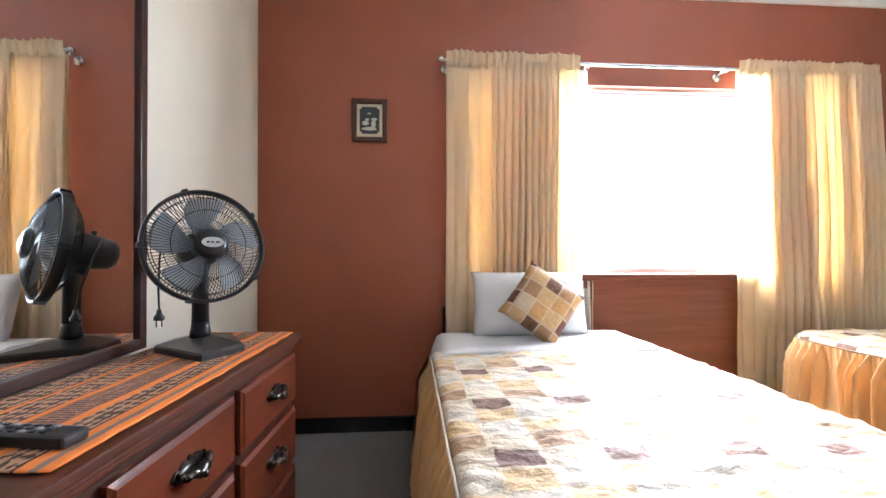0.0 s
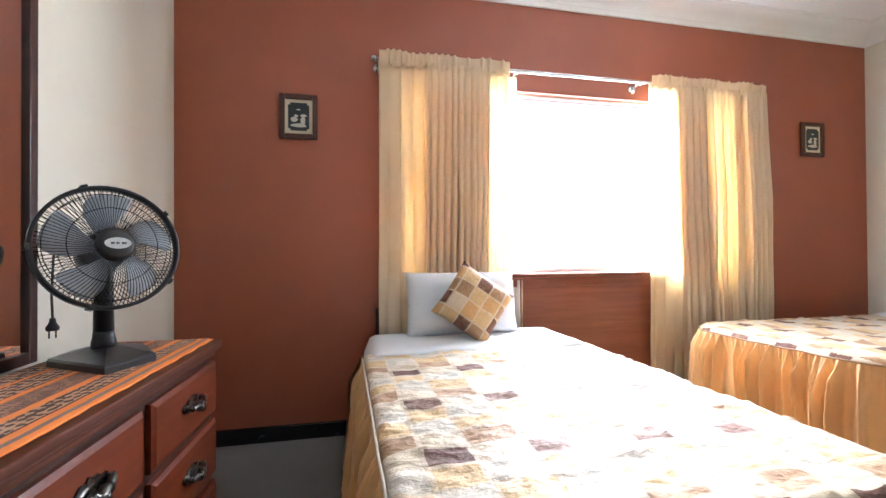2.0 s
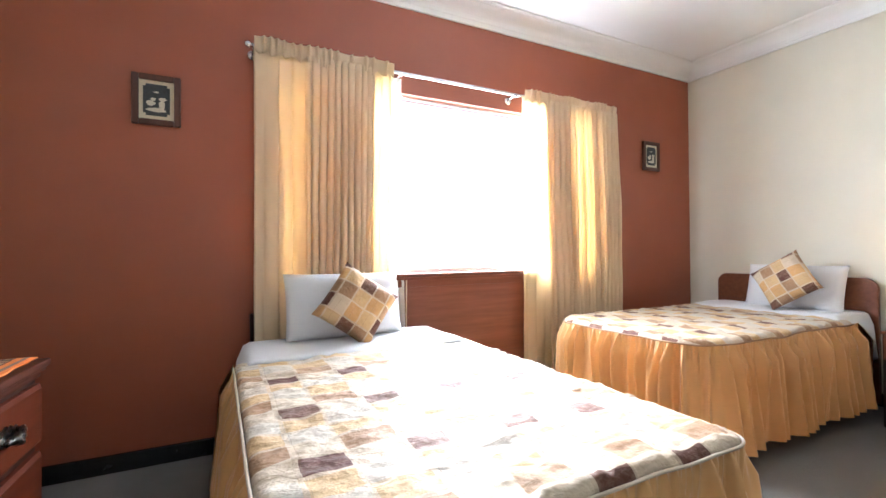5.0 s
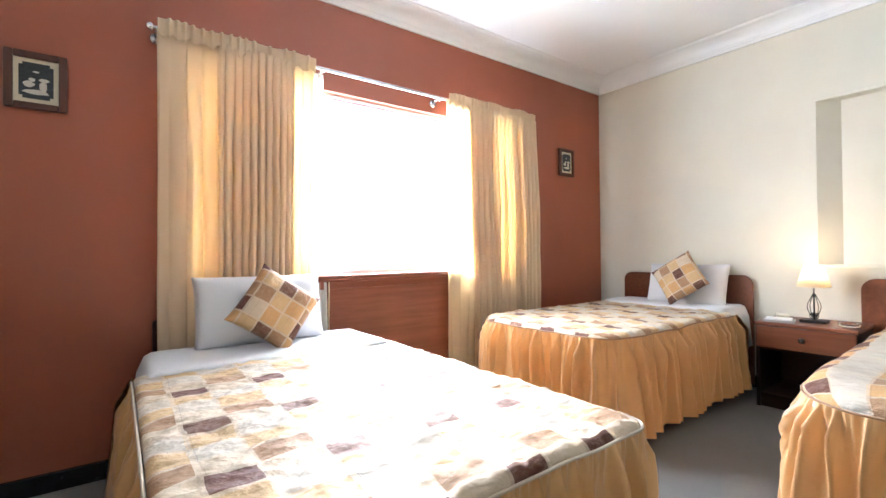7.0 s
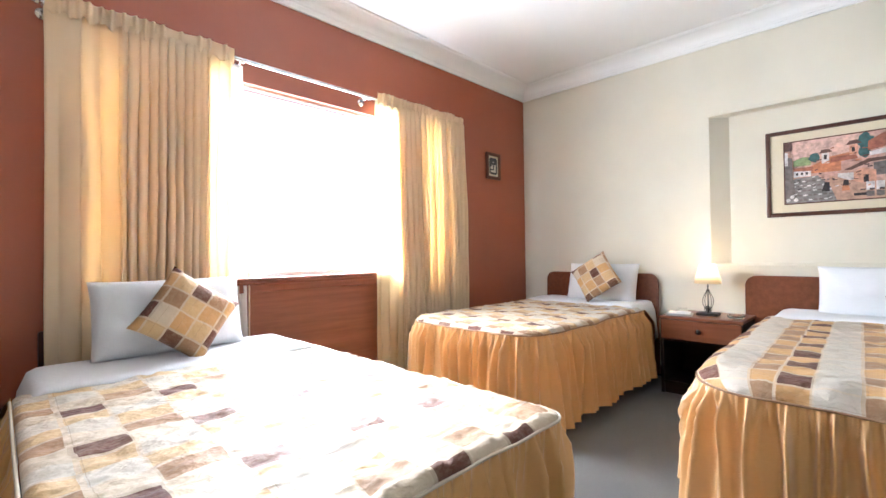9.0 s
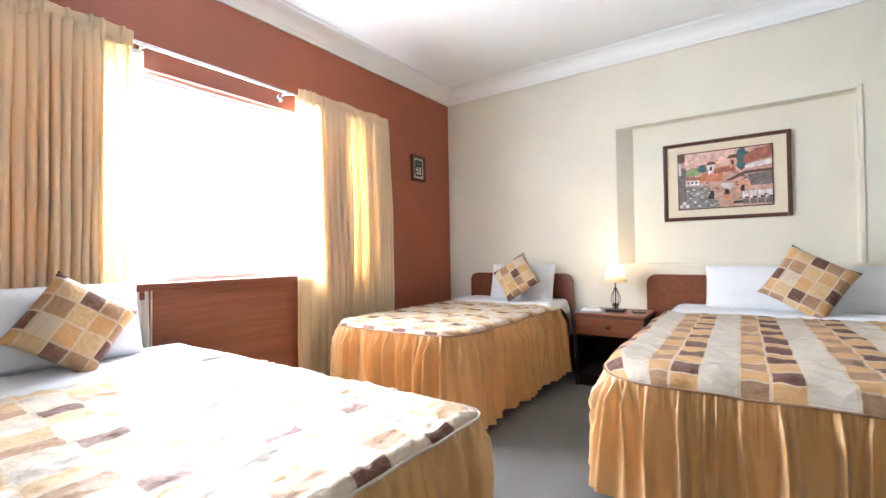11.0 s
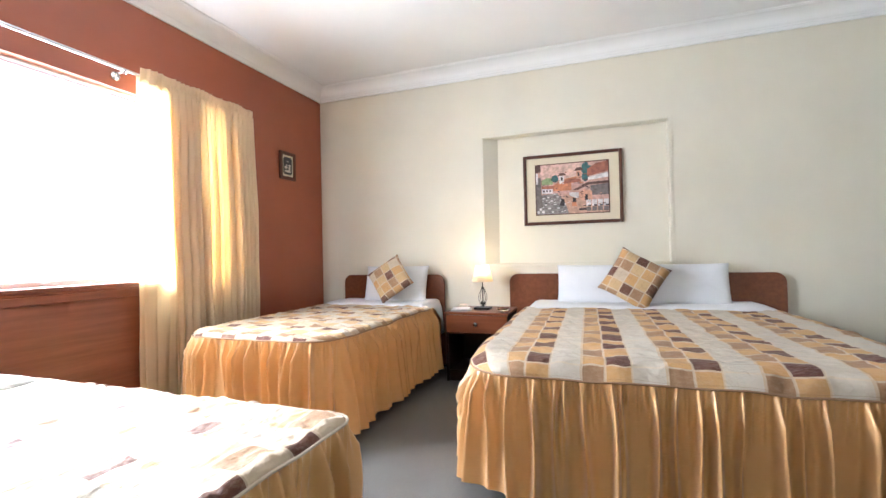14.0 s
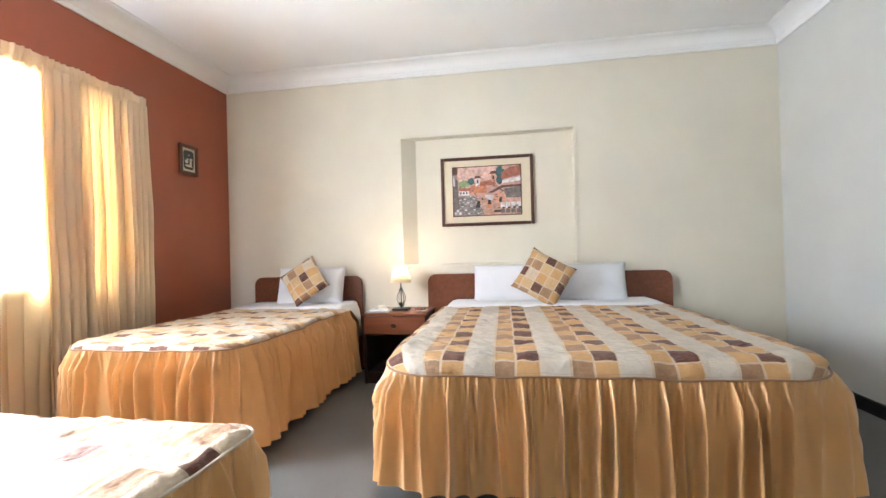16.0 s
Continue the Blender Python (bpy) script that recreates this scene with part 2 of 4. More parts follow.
PATCHWORK = patchwork("patchwork_cotton", [(0.092, (PATCH_GOLD, PATCH_TAN)), (0.095, (PATCH_BROWN, PATCH_GOLD)), (0.113, (PATCH_PALE, PATCH_PALE))], 0.1115)
PATCHWORK_SPARSE = patchwork("patchwork_cotton_sparse", [(0.122, (PATCH_BROWN, PATCH_STRAW, PATCH_PALE, PATCH_CREAM)), (0.136, (PATCH_CREAM, PATCH_PALE, PATCH_STRAW, PATCH_TAN))], 0.0905, 0.012)
CUSHION_CLOTH = patchwork("patchwork_cushion", [(0.080, (PATCH_GOLD, PATCH_TAN, PATCH_BROWN, PATCH_STRAW)), (0.080, (PATCH_TAN, PATCH_GOLD, PATCH_STRAW, PATCH_TAN)), (0.080, (PATCH_BROWN, PATCH_STRAW, PATCH_GOLD, PATCH_CREAM))], 0.080, 0.009)


def runner_material():
    """Handwoven runner: bright orange bands along its length with dark and tan motif bands between."""
    m, nt, b = material("woven_runner")
    tc = nt.nodes.new("ShaderNodeTexCoord")
    sp = nt.nodes.new("ShaderNodeSeparateXYZ")
    nt.links.new(tc.outputs["UV"], sp.inputs[0])
    x, y = sp.outputs[0], sp.outputs[1]
    f = calc(nt, "DIVIDE", calc(nt, "MULTIPLY_ADD", noise_at(nt, coords(nt), 9, 2), 0.008, calc(nt, "SUBTRACT", x, 0.004)), 0.36)
    zig = calc(nt, "ABSOLUTE", calc(nt, "SUBTRACT", calc(nt, "FRACT", calc(nt, "DIVIDE", y, 0.026)), 0.5))
    zig2 = calc(nt, "ABSOLUTE", calc(nt, "SUBTRACT", calc(nt, "FRACT", calc(nt, "DIVIDE", x, 0.016)), 0.5))
    vo = node(nt, "ShaderNodeTexNoise", Scale=95.0, Detail=4.0)
    nt.links.new(coords(nt, (1.5, 0.45, 1)), vo.inputs["Vector"])
    figure = calc(nt, "GREATER_THAN", calc(nt, "ADD", calc(nt, "MULTIPLY", calc(nt, "ADD", zig, zig2), 0.5), vo.outputs["Fac"]), 0.76)
    motif = mixed(nt, figure, (0.52, 0.27, 0.15), (0.055, 0.030, 0.022))
    tooth = calc(nt, "GREATER_THAN", calc(nt, "FRACT", calc(nt, "DIVIDE", y, 0.011)), 0.5)
    fine = mixed(nt, calc(nt, "MULTIPLY", tooth, calc(nt, "GREATER_THAN", vo.outputs["Fac"], 0.45)), (0.36, 0.165, 0.095), (0.055, 0.028, 0.020))
    motif = mixed(nt, calc(nt, "COMPARE", f, 0.43, 0.09), motif, fine)
    orange, grey = (0.86, 0.23, 0.028), (0.26, 0.17, 0.13)
    bands = ramp(nt, f, [(0.0, orange), (0.045, grey), (0.082, orange), (0.135, (0.02, 0.014, 0.012)), (0.150, (0, 0, 0)), (0.285, orange), (0.345, (0, 0, 0)), (0.52, orange), (0.575, (0, 0, 0)), (0.765, orange), (0.80, (0, 0, 0))])
    bands.node.color_ramp.interpolation = "CONSTANT"
    plainband = None
    for lo, hi in ((-1.0, 0.150), (0.285, 0.345), (0.52, 0.575), (0.765, 0.80)):
        inside = calc(nt, "MULTIPLY", calc(nt, "GREATER_THAN", f, lo), calc(nt, "LESS_THAN", f, hi))
        plainband = inside if plainband is None else calc(nt, "MAXIMUM", plainband, inside)
    c = mixed(nt, plainband, motif, bands)
    c = mixed(nt, calc(nt, "MULTIPLY", noise_at(nt, coords(nt), 60, 3), 0.22), c, (0.16, 0.08, 0.05))
    nt.links.new(c, b.inputs["Base Color"])
    b.inputs["Roughness"].default_value = 0.85
    rib = node(nt, "ShaderNodeTexWave", Scale=140.0, Distortion=1.0)
    nt.links.new(coords(nt), rib.inputs["Vector"])
    bump(nt, b, calc(nt, "ADD", rib.outputs["Fac"], noise_at(nt, coords(nt), 400, 2)), 0.35, 0.003)
    return m


RUNNER = runner_material()


def glassy(name, colour, rough, see):
    m, nt, b = material(name)
    b.inputs["Base Color"].default_value = (*colour, 1)
    b.inputs["Roughness"].default_value = rough
    b.inputs["Transmission Weight"].default_value = see
    b.inputs["IOR"].default_value = 1.3
    return m


PANE = glassy("window_glass", (1, 1, 1), 0.0, 1.0)
BLADE = glassy("smoky_blade_plastic", (0.48, 0.54, 0.60), 0.25, 0.0)
BLADE.node_tree.nodes["Principled BSDF"].inputs["Alpha"].default_value = 0.72
m_, nt_, b_ = material("mirror_silver")
b_.inputs["Base Color"].default_value = (0.86, 0.87, 0.87, 1)
b_.inputs["Metallic"].default_value = 1.0
b_.inputs["Roughness"].default_value = 0.015
MIRROR = m_


# ---------------------------------------------------------------- mesh helpers
def part(name, bm, mat, parent=None, label="", smooth=False):
    """One mesh object from a bmesh, under a thing or a part."""
    me = bpy.data.meshes.new(name)
    if smooth:
        for f in bm.faces:
            f.smooth = True
    bm.to_mesh(me)
    bm.free()
    for mm in (mat if isinstance(mat, (list, tuple)) else [mat]):
        me.materials.append(mm)
    ob = new(name, me)
    if parent is not None:
        ob.parent = parent
    if label:
        tagged(ob, label)
    return ob


def thing(name, at=(0, 0, 0), turn=0.0, **tags):
    ob = new(name)
    ob.matrix_basis = pose(*at, 0, 0, turn)
    ob.empty_display_size = 0.1
    return tagged(ob, **tags)


def box(x0, x1, y0, y1, z0, z1, bevel=0.0, seg=2, bm=None):
    bm = bm or bmesh.new()
    made = bmesh.ops.create_cube(bm, size=1.0, matrix=Matrix.Translation(((x0 + x1) / 2, (y0 + y1) / 2, (z0 + z1) / 2)) @ Matrix.Diagonal((x1 - x0, y1 - y0, z1 - z0, 1)))
    if bevel:
        es = list({e for v in made["verts"] for e in v.link_edges})
        bmesh.ops.bevel(bm, geom=es, offset=bevel, segments=seg, affect="EDGES", profile=0.6)
    return bm


def prism(outline, place, depth, bm=None, bevel=0.0):
    """A flat outline (list of 2D points) pushed to a depth; place maps (a, b, d) to a point."""
    bm = bm or bmesh.new()
    near = [bm.verts.new(place(a, b, 0.0)) for a, b in outline]
    far = [bm.verts.new(place(a, b, depth)) for a, b in outline]
    n = len(near)
    faces = [bm.faces.new(near), bm.faces.new(far[::-1])]
    for i in range(n):
        faces.append(bm.faces.new((near[(i + 1) % n], near[i], far[i], far[(i + 1) % n])))
    bmesh.ops.recalc_face_normals(bm, faces=faces)
    if bevel:
        es = [e for f in faces[:2] for e in f.edges]
        bmesh.ops.bevel(bm, geom=list(set(es)), offset=bevel, segments=2, affect="EDGES", profile=0.6)
    return bm


def lathe(profile, steps=32, bm=None, axis_at=(0, 0, 0), caps=True):
    """Turned shape from (radius, height) pairs about the z axis."""
    bm = bm or bmesh.new()
    rings = []
    ox, oy, oz = axis_at
    for r, z in profile:
        rings.append([bm.verts.new((ox + r * math.cos(2 * math.pi * i / steps), oy + r * math.sin(2 * math.pi * i / steps), oz + z)) for i in range(steps)])
    for a, b in zip(rings, rings[1:]):
        for i in range(steps):
            j = (i + 1) % steps
            bm.faces.new((a[i], a[j], b[j], b[i]))
    if caps and profile[0][0] > 1e-4:
        bm.faces.new(rings[0][::-1])
    if caps and profile[-1][0] > 1e-4:
        bm.faces.new(rings[-1])
    bmesh.ops.remove_doubles(bm, verts=bm.verts[:], dist=1e-5)
    return bm


def tube(points, radius, sides=8, bm=None, closed=False):
    bm = bm or bmesh.new()
    pts = [Vector(p) for p in points]
    n = len(pts)
    rings, side = [], None
    for i, p in enumerate(pts):
        a = pts[(i - 1) % n] if closed or i else p
        b = pts[(i + 1) % n] if closed or i < n - 1 else p
        d = (b - a).normalized()
        if side is None:
            side = d.orthogonal().normalized()
        side = (side - d * side.dot(d)).normalized()
        up = d.cross(side)
        r = radius[i] if isinstance(radius, (list, tuple)) else radius
        rings.append([bm.verts.new(p + (side * math.cos(2 * math.pi * k / sides) + up * math.sin(2 * math.pi * k / sides)) * r) for k in range(sides)])
    for i in range(n if closed else n - 1):
        a, b = rings[i], rings[(i + 1) % n]
        for k in range(sides):
            j = (k + 1) % sides
            bm.faces.new((a[k], a[j], b[j], b[k]))
    if not closed:
        bm.faces.new(rings[0][::-1])
        bm.faces.new(rings[-1])
    return bm


def grid_sheet(nu, nv, place, bm=None, closed_u=False):
    """A sheet from place(u, v) with u, v in 0..1; uv layer from the third and fourth value when given."""
    bm = bm or bmesh.new()
    uvl = bm.loops.layers.uv.verify()
    vs, uvs = [], {}
    for j in range(nv + 1):
        row = []
        for i in range(nu + (0 if closed_u else 1)):
            p, uv = place(i / nu, j / nv)
            v = bm.verts.new(p)
            uvs[v] = uv
            row.append(v)
        vs.append(row)
    for j in range(nv):
        for i in range(nu):
            k = (i + 1) % len(vs[j])
            f = bm.faces.new((vs[j][i], vs[j][k], vs[j + 1][k], vs[j + 1][i]))
            f.smooth = True
            for lp in f.loops:
                lp[uvl].uv = uvs[lp.vert]
    return bm


def wobble(x, y, z, size, amount):
    return noise.noise(Vector((x, y, z)) / size) * amount


# ---------------------------------------------------------------- room
def structure(name, bm, mat, label):
    return tagged(part(name, bm, mat), label, name.split("_")[0], kind="structure")


TH = 0.16
structure("floor", box(WEST - TH, EAST + TH + 0.2, SOUTH - TH, NORTH + TH, -0.12, 0.0), CARPET, "grey short-pile carpet over the whole floor")
bm = box(WEST - TH, WIN_X0, NORTH, NORTH + TH, 0, TOP)
box(WIN_X1, EAST + TH, NORTH, NORTH + TH, 0, TOP, bm=bm)
box(WIN_X0, WIN_X1, NORTH, NORTH + TH, 0, WIN_Z0, bm=bm)
box(WIN_X0, WIN_X1, NORTH, NORTH + TH, WIN_Z1, TOP, bm=bm)
structure("wall_north", bm, TERRACOTTA, "terracotta painted wall with the wide window")
structure("wall_west", box(WEST - TH, WEST, SOUTH - TH, NORTH, 0, TOP), CREAM, "cream painted wall behind the dresser")
structure("wall_south", box(WEST, EAST + TH, SOUTH - TH, SOUTH, 0, TOP), PALE, "pale grey painted wall, some of its shade darkened into the paint")
bm = box(EAST, EAST + TH, SOUTH, NICHE_Y0, 0, TOP)
box(EAST, EAST + TH, NICHE_Y1, NORTH, 0, TOP, bm=bm)
box(EAST, EAST + TH, NICHE_Y0, NICHE_Y1, 0, NICHE_Z0, bm=bm)
box(EAST, EAST + TH, NICHE_Y0, NICHE_Y1, NICHE_Z1, TOP, bm=bm)
box(EAST + 0.10, EAST + TH, NICHE_Y0, NICHE_Y1, NICHE_Z0, NICHE_Z1, bm=bm)
# slanted reveal on the niche's window side
prism([(EAST + 0.004, NICHE_Y1), (EAST + 0.10, NICHE_Y1), (EAST + 0.10, NICHE_Y1 - 0.115)], lambda a, b, d: (a, b, NICHE_Z0 + d), NICHE_Z1 - NICHE_Z0, bm=bm)
structure("wall_east", bm, CREAM, "cream painted wall with a shallow framed niche")
structure("ceiling", box(WEST - TH, EAST + TH + 0.2, SOUTH - TH, NORTH + TH, TOP, TOP + 0.12), WHITE, "white plaster ceiling")


def cornice_profile():
    """Offsets from the wall and heights of the moulded cornice, from the wall up."""
    pts = [(0.0, COVE), (0.016, COVE), (0.020, COVE + 0.022), (0.012, COVE + 0.026), (0.014, COVE + 0.034)]
    for i in range(9):
        a = i / 8 * math.pi / 2
        pts.append((0.125 - 0.108 * math.cos(a), COVE + 0.036 + 0.076 * math.sin(a)))
    pts += [(0.127, TOP - 0.012), (0.140, TOP - 0.010), (0.142, TOP - 0.002), (0.0, TOP - 0.002)]
    return pts


bm = bmesh.new()
prof = cornice_profile()
rings = []
for cx, cy, sx, sy in ((WEST, NORTH, 1, -1), (EAST, NORTH, -1, -1), (EAST, SOUTH, -1, 1), (WEST, SOUTH, 1, 1)):
    rings.append([bm.verts.new((cx + sx * o, cy + sy * o, z)) for o, z in prof])
for k in range(4):
    a, b = rings[k], rings[(k + 1) % 4]
    for i in range(len(prof) - 1):
        bm.faces.new((a[i], b[i], b[i + 1], a[i + 1]))
bmesh.ops.recalc_face_normals(bm, faces=bm.faces[:])
structure("trim_cornice", bm, WHITE, "white moulded plaster cornice round the ceiling")


def baseboard(name, x0, x1, y0, y1):
    structure(name, box(x0, x1, y0, y1, 0.0, 0.088, 0.006), BLACK_GLOSS, "glossy black painted baseboard")


baseboard("baseboard_north", WEST + 0.02, EAST - 0.02, NORTH - 0.02, NORTH - 0.001)
baseboard("baseboard_east", EAST - 0.02, EAST - 0.001, SOUTH + 0.02, NORTH - 0.02)
baseboard("baseboard_south", WEST + 0.02, EAST - 0.02, SOUTH + 0.001, SOUTH + 0.02)
baseboard("baseboard_west", WEST + 0.001, WEST + 0.02, SOUTH + 0.02, NORTH - 0.02)

# raised moulding round the niche, and its ledge
bm = bmesh.new()
nx0, nx1 = EAST - 0.008, EAST - 0.001
box(nx0, nx1, NICHE_Y0 - 0.028, NICHE_Y0 - 0.002, NICHE_Z0 - 0.004, NICHE_Z1 + 0.026, 0.005, bm=bm)
box(nx0, nx1, NICHE_Y0 - 0.002, NICHE_Y1 + 0.02, NICHE_Z1 + 0.002, NICHE_Z1 + 0.026, 0.005, bm=bm)
box(nx0 - 0.004, nx1, NICHE_Y0 - 0.05, NICHE_Y1 + 0.03, NICHE_Z0 - 0.026, NICHE_Z0 - 0.005, 0.006, bm=bm)
structure("trim_niche", bm, CREAM, "cream moulding and ledge framing the niche")

# ---------------------------------------------------------------- window
win = thing("window_1", label="wide window with white metal frame and bright daylight", category="window", kind="structure")
fy0, fy1 = NORTH + 0.05, NORTH + 0.08
part("window_frame", box(WIN_X0, WIN_X0 + 0.035, fy0, fy1, WIN_Z0, WIN_Z1, 0.004), WHITE, win)
part("window_frame", box(WIN_X1 - 0.035, WIN_X1, fy0, fy1, WIN_Z0, WIN_Z1, 0.004), WHITE, win)
part("window_frame", box(WIN_X0 + 0.035, WIN_X1 - 0.035, fy0, fy1, WIN_Z0, WIN_Z0 + 0.03, 0.004), WHITE, win)
part("window_frame", box(WIN_X0 + 0.035, WIN_X1 - 0.035, fy0, fy1, WIN_Z1 - 0.014, WIN_Z1, 0.003), WHITE, win)
pane = part("pane", box(WIN_X0 + 0.035, WIN_X1 - 0.035, fy0 + 0.012, fy0 + 0.017, WIN_Z0 + 0.03, WIN_Z1 - 0.014), PANE, win)
pane.visible_shadow = False

# bright hazy sky far outside
bm = bmesh.new()
grid_sheet(4, 2, lambda u, v: ((-30 + 64 * u, 26.0, -14 + 27 * v), (u, v)), bm)
m, nt, b = material("hazy_sky")
b.inputs["Base Color"].default_value = (0, 0, 0, 1)
b.inputs["Emission Color"].default_value = (0.97, 0.99, 1.0, 1)
b.inputs["Emission Strength"].default_value = 3.0
structure("backdrop", bm, m, "bright white hazy sky outside the window")

# wooden panelling under the window
wp = thing("window_panel", label="red-brown varnished wooden panel under the window with moulded sill", category="panel", kind="structure")
PX0, PX1 = 0.19, 2.985
part("sill", box(0.98, 2.16, NORTH - 0.078, NORTH - 0.001, 0.902, 0.925, 0.008, 3), RED_WOOD_GLARE, wp)
part("moulding", box(0.985, 2.155, NORTH - 0.066, NORTH - 0.001, 0.884, 0.902, 0.006, 3), RED_WOOD_GLARE, wp)
part("rail", box(0.99, 2.15, NORTH - 0.050, NORTH - 0.001, 0.838, 0.884, 0.004), RED_WOOD_GLARE, wp)
part("panel", box(1.00, 2.10, NORTH - 0.036, NORTH - 0.001, 0.10, 0.838, 0.003), RED_WOOD_GLARE, wp)
part("stile", box(2.10, 2.15, NORTH - 0.048, NORTH - 0.001, 0.10, 0.838, 0.004), RED_WOOD_GLARE, wp)
part("stile", box(PX0, 1.00, NORTH - 0.050, NORTH - 0.021, 0.09, 0.735, 0.012), DARK_WOOD, wp)
part("stile", box(2.15, PX1, NORTH - 0.050, NORTH - 0.021, 0.09, 0.735, 0.012), DARK_WOOD, wp)


# ---------------------------------------------------------------- curtains
ROD_Y, ROD_Z = NORTH - 0.10, 2.178


def drape(x0, x1, z0, z1, folds, depth, seed, squeeze=0.0, lean=0.0, y=ROD_Y, plain_until=0.0, mat=DRAPE, parent=None, name="fabric", head=True):
    """Hanging cloth with pinch pleats at the top; squeeze gathers its lower part, lean shifts its foot sideways."""
    rnd = random.Random(seed)
    phase = [rnd.uniform(-0.7, 0.7) for _ in range(folds + 2)]
    amp = [rnd.uniform(0.55, 1.25) for _ in range(folds + 2)]
    wide = [rnd.uniform(0.75, 1.3) for _ in range(folds + 1)]
    cuts = np.concatenate([[0], np.cumsum(wide)]) / sum(wide)

    def place(u, v):
        s = v
        z = z1 + (z0 - z1) * s
        k = min(int(np.searchsorted(cuts, u, side="right")) - 1, folds)
        t = (u - cuts[k]) / (cuts[k + 1] - cuts[k])
        f = math.cos(2 * math.pi * t)
        top = min(1.0, max(0.0, 1 - (s - 0.045) / 0.03)) if head else 0.0
        grow = 0.35 + 0.65 * min(1, max(0.0, s - 0.06) / 0.3)
        calm = 0.25 if u < plain_until else 1.0
        yy = y - depth * amp[k] * grow * calm * f * (1 - 0.8 * top) - wobble(u * 3 + seed, z, 0.3, 0.5, 0.012)
        pl = abs(math.cos(math.pi * (u * folds * 1.6 + 0.2))) ** 6
        yy += -0.020 * top * pl
        mid = (x0 + x1) / 2
        xx = x0 + (x1 - x0) * u
        xx += math.sin(2 * math.pi * t + phase[k]) * 0.010 * calm
        xx += (mid - xx) * squeeze * min(1, s * 1.2) + lean * s
        xx += wobble(u * 2, z * 0.7, seed, 0.4, 0.008)
        zz = z + (0.003 * noise.noise(Vector((u * folds * 2.0, seed, 0.0))) * top)
        return (xx, yy, zz), (u * 2, v)
    ob = part(name, grid_sheet(folds * 14, 44, place), mat, parent, smooth=True)
    ob.modifiers.new("thick", "SOLIDIFY").thickness = 0.0016
    return ob


def curtain_header(x0, x1, z, parent, seed):
    """The stiffened band at the top of a curtain, with pinched pleats."""
    rnd = random.Random(seed)
    pleats, x = [], x0 + 0.05
    while x < x1 - 0.02:
        pleats.append(x)
        x += rnd.choice((0.034, 0.040, 0.046, 0.085))

    def place(u, v):
        px = x0 + (x1 - x0) * u
        ridge = sum(math.exp(-((px - p) / 0.0075) ** 2) for p in pleats)
        pinch = 0.35 + 0.65 * min(1.0, abs(v - 0.75) / 0.45)
        y = ROD_Y - 0.022 - 0.016 * ridge * pinch - 0.003 * math.sin(px * 37 + seed) + 0.010 * v * v
        zz = z - 0.075 * v + 0.002 * ridge * (1 - v) + 0.004 * math.sin(px * 21 + seed) * (1 - v) + (0.012 * math.sin(px * 90 + seed) - 0.016 * ridge) * v
        return (px, y, zz), (u, v)
    ob = part("header", grid_sheet(int((x1 - x0) / 0.0028), 10, place), DRAPE, parent, smooth=True)
    ob.modifiers.new("thick", "SOLIDIFY").thickness = 0.0025


HEAD_Z = 2.172
cl = thing("curtain", (0, 0, 0), label="beige pinch-pleated curtain glowing against the daylight", category="curtain", group="window curtains")
curtain_header(0.213, 1.004, 2.220, cl, 2)
drape(0.215, 0.52, 0.05, HEAD_Z, 3, 0.012, 3, 0.02, -0.005, ROD_Y - 0.004, parent=cl, head=False)
drape(0.490, 0.885, 0.10, HEAD_Z, 9, 0.036, 4, 0.05, -0.030, ROD_Y - 0.016, parent=cl, head=False)
# unseen layers added behind the pleats and left edge to stop the daylight
drape(0.500, 0.880, 0.10, HEAD_Z, 7, 0.016, 5, 0.05, -0.030, ROD_Y + 0.032, parent=cl, name="light_blocking_layer", head=False)
drape(0.218, 0.385, 0.05, HEAD_Z, 2, 0.006, 8, 0.0, -0.005, ROD_Y + 0.026, parent=cl, name="light_blocking_layer", head=False)
drape(0.865, 1.003, 0.30, HEAD_Z, 2, 0.012, 6, 0.20, -0.03, ROD_Y - 0.002, mat=THIN_DRAPE, parent=cl, head=False)
cr = thing("curtain", (0, 0, 0), label="beige pinch-pleated curtain glowing against the daylight", category="curtain", group="window curtains")
curtain_header(2.0, 2.915, 2.224, cr, 7)
drape(2.0, 2.25, 0.05, HEAD_Z, 2, 0.010, 12, 0.0, -0.02, ROD_Y + 0.004, mat=THIN_DRAPE, parent=cr, head=False)
drape(2.19, 2.925, 0.10, HEAD_Z, 14, 0.034, 9, 0.02, 0.02, ROD_Y - 0.018, parent=cr, head=False)
# unseen double layers added to block daylight in strips, leaving glowing gaps between
for x0, x1, folds, seed in ((2.215, 2.475, 5, 15), (2.535, 2.575, 1, 16), (2.630, 2.720, 2, 17), (2.750, 2.915, 3, 19)):
    for back in (0.026, 0.046):
        drape(x0, x1, 0.10, HEAD_Z, folds, 0.012, seed, 0.0, 0.02, ROD_Y + back, parent=cr, name="light_blocking_layer", head=False)
sh = thing("sheer_curtain", label="thin white sheer curtain behind the beige one", category="curtain", group="window curtains")
drape(0.42, 1.075, 0.35, 2.16, 7, 0.010, 21, 0.0, 0.02, NORTH - 0.045, mat=SHEER, parent=sh, head=False)

